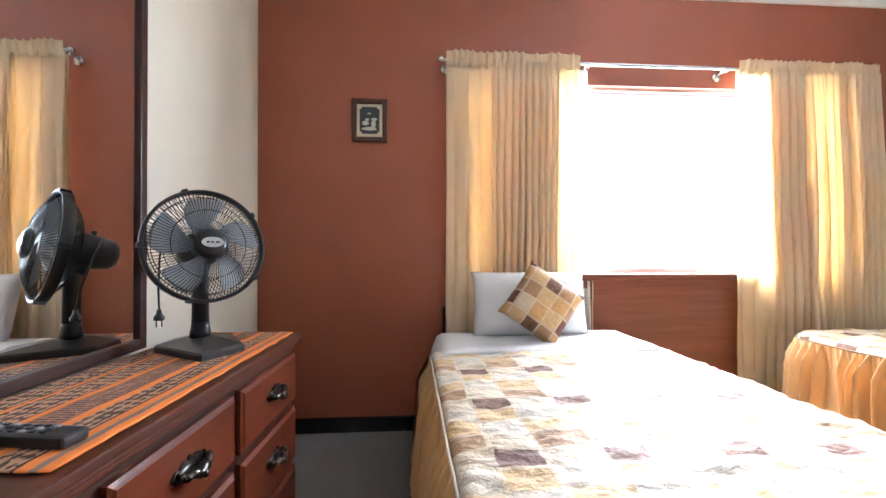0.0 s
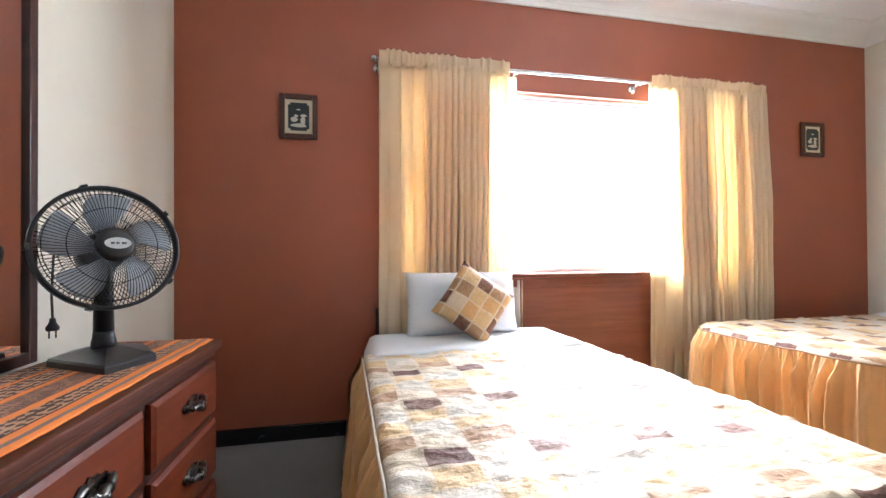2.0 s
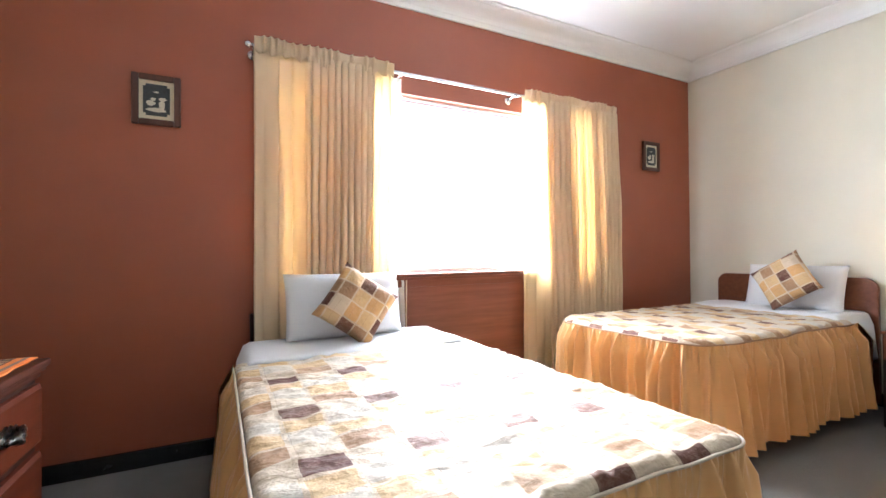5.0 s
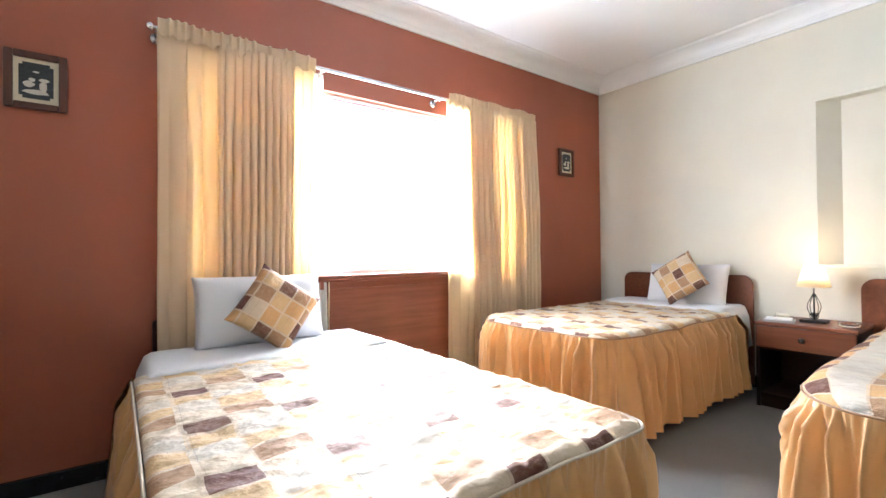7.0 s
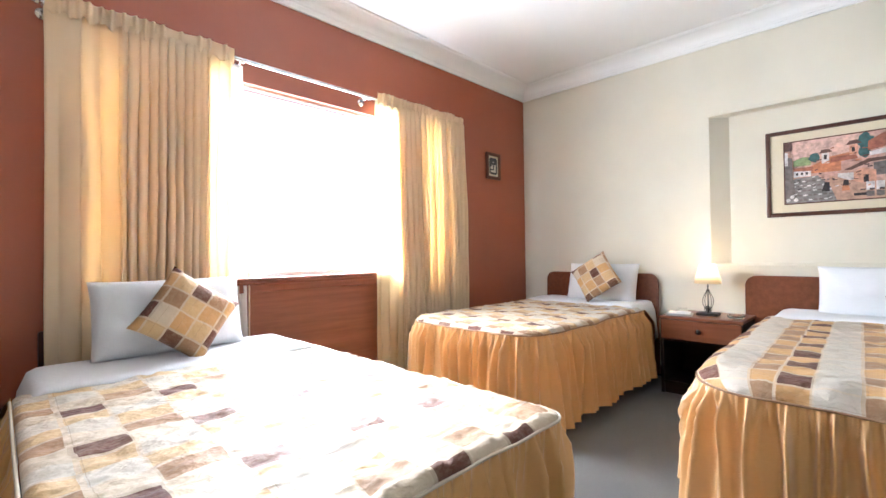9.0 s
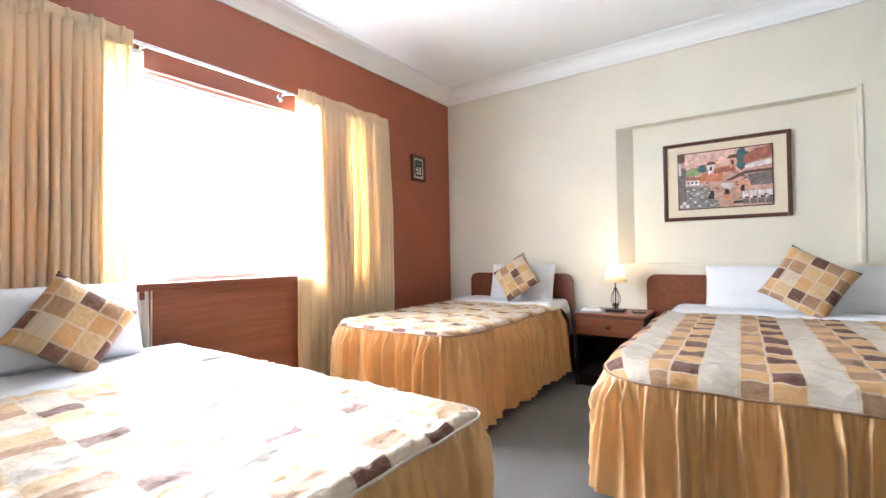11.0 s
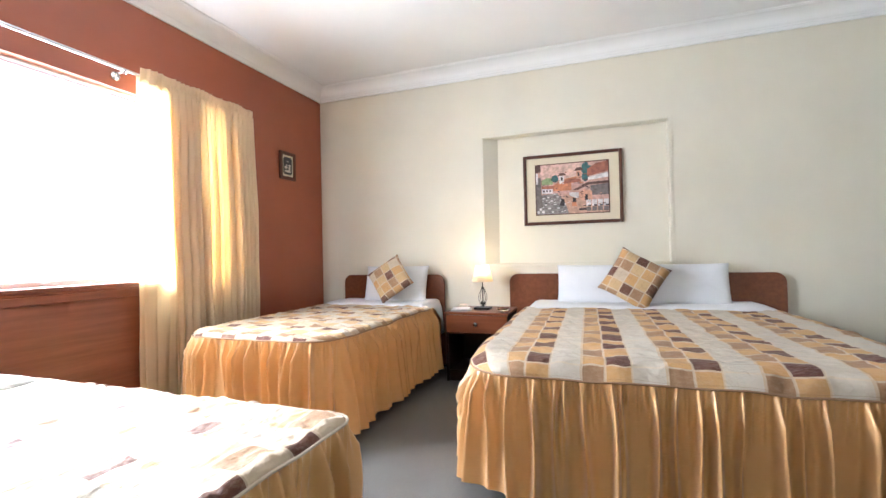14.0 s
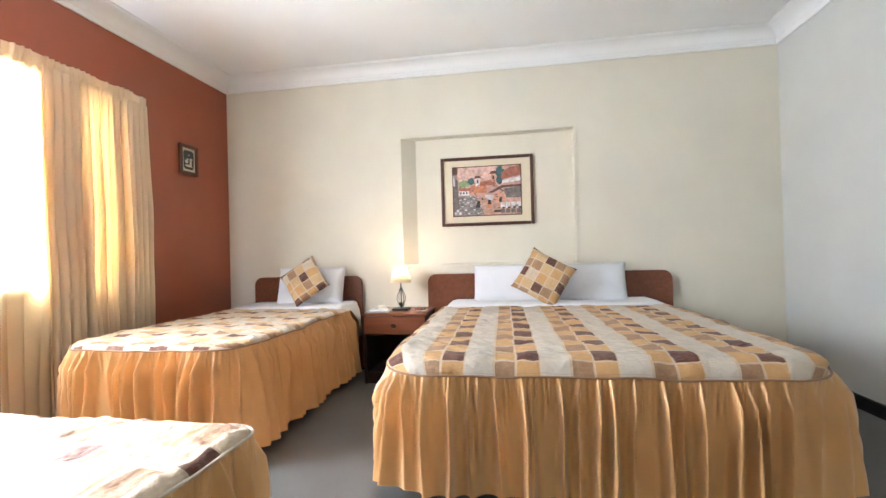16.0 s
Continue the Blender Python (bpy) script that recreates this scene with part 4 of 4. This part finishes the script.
# ---------------------------------------------------------------- table fan
def table_fan(at, face_yaw, base_yaw):
    fan = thing("table_fan", at, 0, label="black table fan with smoky blades on a square base", category="fan")
    # sloping base
    o = pose(0, 0, 0, 0, 0, base_yaw)
    bm = bmesh.new()
    low = [(-0.112, -0.052), (0.088, -0.185), (0.150, -0.040), (0.060, 0.115), (-0.050, 0.125), (-0.110, 0.060)]
    rings = []
    for k, (g, z) in enumerate(((1.0, 0.0), (1.0, 0.016), (0.97, 0.022), (0.45, 0.036), (0.28, 0.040))):
        rings.append([bm.verts.new(o @ Vector((x * g, y * g + 0.02 * (1 - g), z))) for x, y in low])
    for a, b in zip(rings, rings[1:]):
        for i in range(6):
            bm.faces.new((a[i], a[(i + 1) % 6], b[(i + 1) % 6], b[i]))
    bm.faces.new(rings[0][::-1])
    bm.faces.new(rings[-1])
    part("base", bm, BLACK_PLASTIC, fan)
    part("collar", lathe([(0.032, 0.036), (0.030, 0.055), (0.027, 0.068), (0.0255, 0.085)], 24), BLACK_PLASTIC, fan, smooth=True)
    part("post", lathe([(0.0255, 0.08), (0.0235, 0.20), (0.022, 0.285), (0.02, 0.30)], 24), BLACK_PLASTIC, fan, smooth=True)
    # head: local z is the blowing direction
    HZ = 0.314
    hm = pose(0, 0, HZ, 0, 0, face_yaw) @ pose(0, 0, 0, 80) @ Matrix.Translation((0, 0, 0.055))

    def at_head(bm, m=Matrix()):
        bmesh.ops.transform(bm, matrix=hm @ m, verts=bm.verts[:])
        return bm
    bm = lathe([(0.0, -0.175), (0.034, -0.172), (0.048, -0.155), (0.056, -0.10), (0.058, -0.06), (0.050, -0.045), (0.0, -0.045)], 28)
    part("motor_housing", at_head(bm), BLACK_PLASTIC, fan, smooth=True)
    bm = tube([hm @ Vector((0, -0.028, -0.085)), hm @ Vector((0, -0.06, -0.075)), (0, 0, 0.26)], [0.03, 0.03, 0.022], 14)
    part("neck", bm, BLACK_PLASTIC, fan, smooth=True)
    bm = tube([hm @ Vector((0.0, 0.050, -0.10)), hm @ Vector((0, 0.068, -0.10))], [0.007, 0.009], 10)
    part("swing_knob", bm, BLACK_PLASTIC, fan, smooth=True)
    R = 0.168
    grille_f = part("front_grille", lathe([(0.043, 0.056), (0.047, 0.050), (0.047, 0.044), (0.0, 0.044)], 32), BLACK_PLASTIC, fan, "black wire grille")
    grille_f.data.transform(hm)

    def cage(sign, depth, count, inner):
        bm = bmesh.new()
        for i in range(count):
            a = 2 * math.pi * i / count
            pts = []
            for k in range(7):
                q = k / 6
                r = inner + (R - inner) * q
                tw = a + 0.22 * (1 - q) * sign
                h = depth * (1 - q ** 2.6)
                pts.append((r * math.cos(tw), r * math.sin(tw), sign * h))
            tube(pts, 0.00105, 4, bm)
        for rr, q in ((0.105, (0.105 - inner) / (R - inner)), (0.15, (0.15 - inner) / (R - inner))):
            z = sign * depth * (1 - max(0, q) ** 2.6) - sign * 0.002
            tube([(rr * math.cos(2 * math.pi * i / 48), rr * math.sin(2 * math.pi * i / 48), z) for i in range(48)], 0.0013, 5, bm, closed=True)
        return bm
    part("wire_mesh", at_head(cage(1, 0.05, 100, 0.044)), WIRE, grille_f, smooth=True)
    rear = part("rear_grille", at_head(cage(-1, 0.062, 72, 0.05)), WIRE, fan, "black wire grille", smooth=True)
    rim = lathe([(R + 0.002, -0.016), (R + 0.007, -0.014), (R + 0.007, 0.014), (R + 0.002, 0.016), (R - 0.003, 0.012), (R - 0.003, -0.012), (R + 0.002, -0.016)], 64, caps=False)
    part("rim", at_head(rim), BLACK_PLASTIC, fan, smooth=True)
    for i in range(5):
        a = math.pi * (0.5 + 2 * i / 5)
        tube_b = box(-0.008, 0.008, -0.004, 0.006, -0.012, 0.018, 0.002)
        part("clip", at_head(tube_b, Matrix.Rotation(a, 4, "Z") @ Matrix.Translation((0, R + 0.007, 0))), BLACK_PLASTIC, rear)
    # blades
    blades = part("blade_hub", at_head(lathe([(0.0, -0.03), (0.036, -0.03), (0.038, 0.012), (0.030, 0.022), (0.0, 0.024)], 28)), BLADE, fan, smooth=True)
    for i in range(5):
        base = 2 * math.pi * i / 5 + 0.60

        def blade(u, v):
            r = 0.034 + 0.118 * v
            spread = 0.84 * (0.42 + 0.62 * math.sin(math.pi * min(1, 0.25 + 0.75 * v) * 0.62)) * (1 - 0.25 * v ** 6)
            a = base + (u - 0.5) * spread * (1.0 if v < 0.93 else 0.88) - 0.35 * v
            return (r * math.cos(a), r * math.sin(a), 0.018 - 0.036 * u + 0.004 * math.sin(math.pi * u)), (u, v)
        bl = part("blade", at_head(grid_sheet(10, 12, blade)), BLADE, blades, smooth=True)
        bl.modifiers.new("thick", "SOLIDIFY").thickness = 0.0018
    # badge disc with an oval plate
    bm = lathe([(0.0, 0.066), (0.034, 0.064), (0.042, 0.058), (0.045, 0.048), (0.045, 0.042), (0.0, 0.042)], 36)
    cap = part("badge", at_head(bm), BLACK_PLASTIC, fan, smooth=True)
    bm = bmesh.new()
    oval = [(0.031 * math.cos(2 * math.pi * i / 36), 0.0155 * math.sin(2 * math.pi * i / 36)) for i in range(36)]
    prism(oval, lambda a, b, d: (a, b, 0.0655 + d), 0.0016, bm)
    part("plate", at_head(bm), SILVER, cap, "silver oval plate")
    bm = bmesh.new()
    for i, w in enumerate((0.010, 0.008, 0.012)):
        x = -0.017 + i * 0.0125
        prism([(x, -0.004), (x + w * 0.9, -0.002), (x + w * 0.9, 0.002), (x, 0.003)], lambda a, b, d: (a, b, 0.0674 + d), 0.0006, bm)
    part("mark", at_head(bm), BLACK_PLASTIC, cap)
    # cord with plug looped over the back
    side = Matrix.Rotation(radians(face_yaw), 4, "Z")
    p = [(-0.03, 0.07, 0.31), (-0.07, 0.06, 0.345), (-0.105, 0.03, 0.30), (-0.116, -0.005, 0.20), (-0.116, -0.017, 0.135)]
    bm = tube([side @ Vector(q) for q in p], 0.003, 8)
    cord = part("power_cord", bm, BLACK_PLASTIC, fan, smooth=True)
    bm = lathe([(0.0, 0.0), (0.014, 0.001), (0.015, 0.010), (0.008, 0.022), (0.006, 0.034), (0.0, 0.035)], 16)
    bmesh.ops.transform(bm, matrix=Matrix.Translation(side @ Vector((-0.116, -0.017, 0.102))), verts=bm.verts[:])
    for dx in (-0.007, 0.007):
        q = side @ Vector((-0.116 + dx, -0.017, 0.102))
        tube([q, q - Vector((0, 0, 0.019))], 0.002, 8, bm)
    part("plug", bm, BLACK_PLASTIC, cord, "black two-pin plug", smooth=True)
    return fan


table_fan((-0.662, 1.455, DTOP + 0.008), 40.0, 0.0)

# remote control
remote = local_thing("remote_control", pose(-0.62, 0.755, DTOP + 0.009, 0, 0, -100), label="black television remote control lying on the runner", category="remote control")
bm = box(-0.024, 0.024, -0.115, 0.10, 0.0, 0.022, 0.008, 3)
part("body", bm, BLACK_PLASTIC, remote, smooth=False)
for r in range(9):
    for c in range(3):
        part("button", box(-0.016 + c * 0.0125, -0.008 + c * 0.0125, -0.095 + r * 0.018, -0.085 + r * 0.018, 0.021, 0.0245, 0.0015, 1), GREY_PLASTIC if (r + c) % 4 == 0 else BLACK_PLASTIC, remote)


# ---------------------------------------------------------------- pictures
def framed(name, m, w, h, rail, deep, mat_in, frame_mat, label):
    """A frame in its own xz plane, front towards -y."""
    f = local_thing(name, m, label=label, category="picture")
    for x0, x1, z0, z1, cut in ((-w / 2, -w / 2 + rail, 0, h, "v"), (w / 2 - rail, w / 2, 0, h, "v"), (-w / 2 + rail, w / 2 - rail, 0, rail, "h"), (-w / 2 + rail, w / 2 - rail, h - rail, h, "h")):
        part("frame_rail", box(x0, x1, -deep, -0.001, z0, z1, min(rail, deep) * 0.28, 2), frame_mat, f)
    part("mat_board", box(-w / 2 + rail * 0.8, w / 2 - rail * 0.8, -deep * 0.45, -deep * 0.3, rail * 0.8, h - rail * 0.8), MAT_BOARD, f)
    return f


def small_picture(x, z):
    w, h, deep = 0.212, 0.256, 0.026
    f = framed("small_picture", pose(x, NORTH - 0.001, z), w, h, 0.030, deep, 0.0, FRAME_WOOD, "small framed dark panel with pale figures and cream mat")
    y = -deep * 0.45 - 0.001
    c = 0.012
    a0, a1, b0, b1 = -0.058, 0.058, 0.048, 0.208
    out = [(a0 + c, b0), (a1 - c, b0), (a1 - c, b0 + c), (a1, b0 + c), (a1, b1 - c), (a1 - c, b1 - c), (a1 - c, b1), (a0 + c, b1), (a0 + c, b1 - c), (a0, b1 - c), (a0, b0 + c), (a0 + c, b0 + c)]
    part("panel", prism(out, lambda a, b, d: (a, y - d, b), 0.002), INK, f)

    def blob(cx, cz, rx, rz, seed):
        pts = []
        for i in range(22):
            t = 2 * math.pi * i / 22
            k = 1 + 0.35 * noise.noise(Vector((math.cos(t) * 1.6 + seed, math.sin(t) * 1.6, seed)))
            pts.append((cx + rx * k * math.cos(t), cz + rz * k * math.sin(t)))
        part("inlay", prism(pts, lambda a, b, d: (a, y - 0.0022 - d, b), 0.0008), IVORY, f)
    blob(0.0, 0.078, 0.044, 0.010, 1)
    blob(-0.026, 0.112, 0.020, 0.014, 2)
    blob(-0.014, 0.132, 0.012, 0.008, 3)
    blob(0.024, 0.106, 0.015, 0.020, 4)
    blob(0.026, 0.134, 0.018, 0.008, 5)
    blob(0.0, 0.168, 0.011, 0.004, 6)
    return f


small_picture(-0.237, 1.712)
small_picture(3.467, 1.768)


def wash(name, colour, vary=0.35):
    return plain(name, colour, 0.65, 0, 34, 0.02, vary)


big = framed("village_painting", pose(EAST + 0.099, 0.150, 1.287, 0, 0, -90), 0.832, 0.624, 0.028, 0.026, 0.0, FRAME_WOOD, "framed watercolour of a village street with tiled roofs")
PW, PH, PX, PZ = 0.606, 0.437, -0.303, 0.0935
part("inner_rim", box(PX - 0.008, PX + PW + 0.008, -0.0155, -0.0120, PZ - 0.008, PZ + PH + 0.008), FRAME_WOOD, big)
WASHES = {"sky": (0.62, 0.40, 0.33), "rose": (0.50, 0.30, 0.24), "green": (0.25, 0.33, 0.15), "teal": (0.05, 0.12, 0.12), "roof": (0.33, 0.115, 0.07), "orange": (0.50, 0.19, 0.09),
          "pale": (0.62, 0.58, 0.56), "stone": (0.16, 0.13, 0.12), "cobble": (0.22, 0.20, 0.19), "path": (0.45, 0.27, 0.19), "dark": (0.035, 0.025, 0.025), "blush": (0.58, 0.30, 0.20), "brown": (0.12, 0.06, 0.045)}
for key in list(WASHES):
    WASHES[key] = wash("watercolour_" + key, WASHES[key])
layer = [0]


def area(key, pts):
    layer[0] += 1
    y = -0.0156 - layer[0] * 0.00012
    pts = [(min(max(a, 0.0), 1.0), min(max(b, 0.0), 1.0)) for a, b in pts]
    part("painted_area", prism([(PX + PW * a, PZ + PH * b) for a, b in pts], lambda a, b, d: (a, y - d, b), 0.0001), WASHES[key], big)


def rect(key, a0, a1, b0, b1):
    area(key, [(a0, b0), (a1, b0), (a1, b1), (a0, b1)])


def puffy(key, cx, cy, rx, ry, seed):
    pts = []
    for i in range(18):
        t = 2 * math.pi * i / 18
        k = 1 + 0.4 * noise.noise(Vector((math.cos(t) * 2 + seed, math.sin(t) * 2, seed)))
        pts.append((cx + rx * k * math.cos(t), cy + ry * k * math.sin(t)))
    area(key, pts)


rect("rose", 0, 1, 0, 1)
area("sky", [(0.06, 0.66), (0.70, 0.62), (0.66, 1), (0.06, 1)])
area("green", [(0.08, 0.60), (0.24, 0.60), (0.24, 0.72), (0.16, 0.74), (0.08, 0.69)])
puffy("teal", 0.27, 0.71, 0.05, 0.07, 1)
puffy("teal", 0.70, 0.88, 0.07, 0.13, 2)
puffy("teal", 0.69, 0.71, 0.05, 0.09, 3)
area("orange", [(0.24, 0.46), (0.50, 0.46), (0.50, 0.62), (0.62, 0.74), (0.42, 0.70), (0.24, 0.58)])
area("roof", [(0.40, 0.60), (0.64, 0.62), (0.62, 0.70), (0.42, 0.68)])
rect("pale", 0.335, 0.40, 0.60, 0.76)
area("brown", [(0.31, 0.76), (0.43, 0.77), (0.40, 0.82), (0.34, 0.82)])
rect("blush", 0.57, 0.64, 0.68, 0.84)
area("brown", [(0.54, 0.84), (0.67, 0.85), (0.63, 0.91), (0.57, 0.90)])
rect("dark", 0.355, 0.38, 0.66, 0.73)
rect("dark", 0.59, 0.615, 0.73, 0.80)
area("roof", [(0.72, 0.72), (1, 0.80), (1, 1), (0.84, 0.96), (0.72, 0.86)])
area("pale", [(0.73, 0.58), (1, 0.66), (1, 0.77), (0.73, 0.70)])
area("rose", [(0.52, 0.44), (0.74, 0.64), (1, 0.68), (1, 0.60), (0.78, 0.54), (0.60, 0.44)])
area("brown", [(0.52, 0.46), (0.72, 0.60), (1, 0.61), (1, 0.56), (0.74, 0.55), (0.58, 0.45)])
area("stone", [(0.76, 0.34), (1, 0.34), (1, 0.56), (0.76, 0.53)])
area("blush", [(0.58, 0.24), (0.78, 0.25), (0.78, 0.42), (0.68, 0.47), (0.58, 0.40)])
area("pale", [(0.47, 0.30), (0.60, 0.30), (0.60, 0.41), (0.47, 0.42)])
rect("dark", 0.68, 0.72, 0.25, 0.36)
rect("pale", 0.08, 0.24, 0.42, 0.52)
area("roof", [(0.08, 0.52), (0.26, 0.50), (0.26, 0.57), (0.08, 0.57)])
for i in range(3):
    rect("dark", 0.10 + i * 0.045, 0.122 + i * 0.045, 0.45, 0.49)
area("cobble", [(0.0, 0.0), (0.52, 0.0), (0.40, 0.24), (0.30, 0.42), (0.10, 0.40), (0.0, 0.30)])
for i in range(9):
    for k in range(5):
        rect("stone" if (i + k) % 3 else "pale", 0.08 + i * 0.045 - k * 0.004, 0.112 + i * 0.045 - k * 0.004, 0.03 + k * 0.075, 0.052 + k * 0.075)
area("path", [(0.46, 0.0), (1, 0.0), (0.80, 0.16), (0.56, 0.30), (0.40, 0.40), (0.40, 0.26)])
rect("brown", 0, 0.07, 0.86, 1)
area("stone", [(0, 0.08), (0.10, 0.10), (0.07, 0.50), (0.07, 0.74), (0.03, 0.76), (0.0, 0.72)])
rect("pale", 0.0, 0.03, 0.62, 0.84)
area("dark", [(0.33, 0.16), (0.40, 0.15), (0.40, 0.29), (0.36, 0.30)])
area("orange", [(0.50, 0.14), (0.57, 0.14), (0.56, 0.24), (0.51, 0.24)])
area("dark", [(0.51, 0.22), (0.56, 0.22), (0.56, 0.30), (0.52, 0.31)])
rect("dark", 0.60, 0.72, 0.05, 0.09)
for i in range(4):
    rect("stone", 0.70 + i * 0.078, 0.762 + i * 0.078, 0.03, 0.11)
    rect("pale", 0.70 + i * 0.078, 0.765 + i * 0.078, 0.12, 0.25)
    rect("dark", 0.725 + i * 0.078, 0.765 + i * 0.078, 0.12, 0.15)
for i in range(3):
    puffy("pale", 0.03 + i * 0.035, 0.05 + (i % 2) * 0.05, 0.02, 0.03, 10 + i)

# small brush strokes over the washes
STROKES = (("roof", 0.40, 0.95, 0.55, 0.92, 9), ("pale", 0.05, 0.45, 0.03, 0.40, 10), ("dark", 0.02, 0.92, 0.05, 0.62, 16), ("orange", 0.22, 0.66, 0.42, 0.74, 8), ("blush", 0.42, 0.92, 0.08, 0.50, 8), ("brown", 0.25, 0.92, 0.36, 0.86, 12))
stroke_rnd = random.Random(71)
for key, a0, a1, b0, b1, count in STROKES:
    for i in range(count):
        ca, cb = stroke_rnd.uniform(a0, a1), stroke_rnd.uniform(b0, b1)
        la, lb, slant = stroke_rnd.uniform(0.016, 0.055), stroke_rnd.uniform(0.008, 0.020), stroke_rnd.uniform(-0.012, 0.020)
        area(key, [(ca, cb), (ca + la, cb + slant), (ca + la, cb + slant + lb), (ca, cb + lb)])

# ---------------------------------------------------------------- bedside table and lamp
ns = thing("nightstand", (0, 0, 0), label="dark reddish wooden nightstand with one drawer above an open shelf", category="nightstand")
NX, NY0, NY1, NT = 3.555, 0.632, 1.150, 0.572
part("top", box(NX - 0.008, EAST - 0.025, NY0 - 0.006, NY1 + 0.006, NT - 0.022, NT, 0.005), HEAD_WOOD, ns)
# sides, back and shelf in the near-black wood that carries the cabinet's shade
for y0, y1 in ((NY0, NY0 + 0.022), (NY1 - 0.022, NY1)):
    part("side_panel", box(NX, EAST - 0.03, y0, y1, 0.0, NT - 0.022, 0.002), SHADED_WOOD, ns)
part("back_panel", box(EAST - 0.04, EAST - 0.03, NY0 + 0.022, NY1 - 0.022, 0.06, NT - 0.022), SHADED_WOOD, ns)
part("drawer_floor", box(NX + 0.02, EAST - 0.04, NY0 + 0.022, NY1 - 0.022, 0.385, 0.400), SHADED_WOOD, ns)
part("shelf", box(NX + 0.01, EAST - 0.04, NY0 + 0.022, NY1 - 0.022, 0.07, 0.092), SHADED_WOOD, ns)
part("kick_board", box(NX + 0.02, NX + 0.035, NY0 + 0.022, NY1 - 0.022, 0.0, 0.07), SHADED_WOOD, ns)
dr = part("drawer", box(NX - 0.006, NX + 0.016, NY0 + 0.006, NY1 - 0.006, 0.404, NT - 0.026, 0.004), HEAD_WOOD, ns)
bm = lathe([(0.007, 0.0), (0.007, 0.010), (0.016, 0.016), (0.018, 0.022), (0.012, 0.028), (0.0, 0.030)], 18)
bmesh.ops.transform(bm, matrix=Matrix.Translation((NX - 0.006, (NY0 + NY1) / 2, 0.476)) @ Matrix.Rotation(radians(-90), 4, "Y"), verts=bm.verts[:])
part("knob", bm, BRASS, dr, "round brass knob", smooth=True)

LX, LY = 3.755, 0.880
lamp = thing("table_lamp", (LX, LY, NT), label="small wrought iron table lamp with a glowing cream shade", category="lamp")
part("base", box(-0.055, 0.055, -0.068, 0.068, 0.0, 0.020, 0.004), IRON, lamp)
part("stem", tube([(0, 0, 0.02), (0, 0, 0.10), (0, 0, 0.24)], [0.006, 0.004, 0.005], 10), IRON, lamp, smooth=True)
for k in range(4):
    a = math.pi / 2 * k + math.pi / 4
    pts = []
    for i in range(26):
        t = i / 25
        if t < 0.3:
            q = t / 0.3
            r, z = 0.012 + 0.016 * math.sin(q * math.pi * 1.2), 0.045 - 0.018 * math.cos(q * math.pi * 1.4)
        else:
            q = (t - 0.3) / 0.7
            r, z = 0.008 + 0.042 * math.sin(math.pi * q) ** 1.2 * (1 - 0.45 * q), 0.030 + 0.16 * q
        pts.append((r * math.cos(a), r * math.sin(a), z))
    part("scroll", tube(pts, 0.0023, 6), IRON, lamp, smooth=True)
shade = part("shade", lathe([(0.090, 0.236), (0.073, 0.303), (0.054, 0.372)], 40, caps=False), SHADE, lamp, "pleated cream shade lit from inside", smooth=True)
shade.modifiers.new("thick", "SOLIDIFY").thickness = 0.0012
m, nt, b = material("lit_bulb")
b.inputs["Base Color"].default_value = (1, 0.9, 0.75, 1)
b.inputs["Emission Color"].default_value = (1.0, 0.86, 0.66, 1)
b.inputs["Emission Strength"].default_value = 12.0
bm = lathe([(0.0, 0.262), (0.012, 0.264), (0.014, 0.285), (0.027, 0.315), (0.027, 0.328), (0.015, 0.347), (0.0, 0.351)], 20)
part("bulb", bm, m, lamp, smooth=True)
glow = new("bulb_light", bpy.data.lights.new("bulb_light", "POINT"))
glow.data.energy, glow.data.color, glow.data.shadow_soft_size = 2.1, (1.0, 0.74, 0.46), 0.03
glow.location = (LX, LY, NT + 0.365)

phone = thing("notepad", (3.66, 1.045, NT), 12, label="small white notepad lying on a grey folder", category="notepad")
part("folder", box(-0.075, 0.075, -0.085, 0.085, 0.0, 0.012, 0.003), GREY_PLASTIC, phone)
part("paper", box(-0.060, 0.065, -0.070, 0.072, 0.0125, 0.020, 0.002), LINEN, phone)
box_ = part("tissue_box", box(-0.055, 0.055, -0.035, 0.035, 0.0, 0.030, 0.006), IVORY)
box_.matrix_basis = pose(3.83, 1.075, NT, 0, 0, 20)
tagged(box_, "low cream card box on the nightstand", "box")
dish = part("glass_dish", lathe([(0.0, 0.0), (0.042, 0.0), (0.052, 0.008), (0.052, 0.022), (0.046, 0.022), (0.042, 0.010), (0.0, 0.008)], 28), PANE, smooth=True)
dish.matrix_basis = pose(3.70, 0.695, NT)
tagged(dish, "small round clear glass dish on the nightstand", "dish")
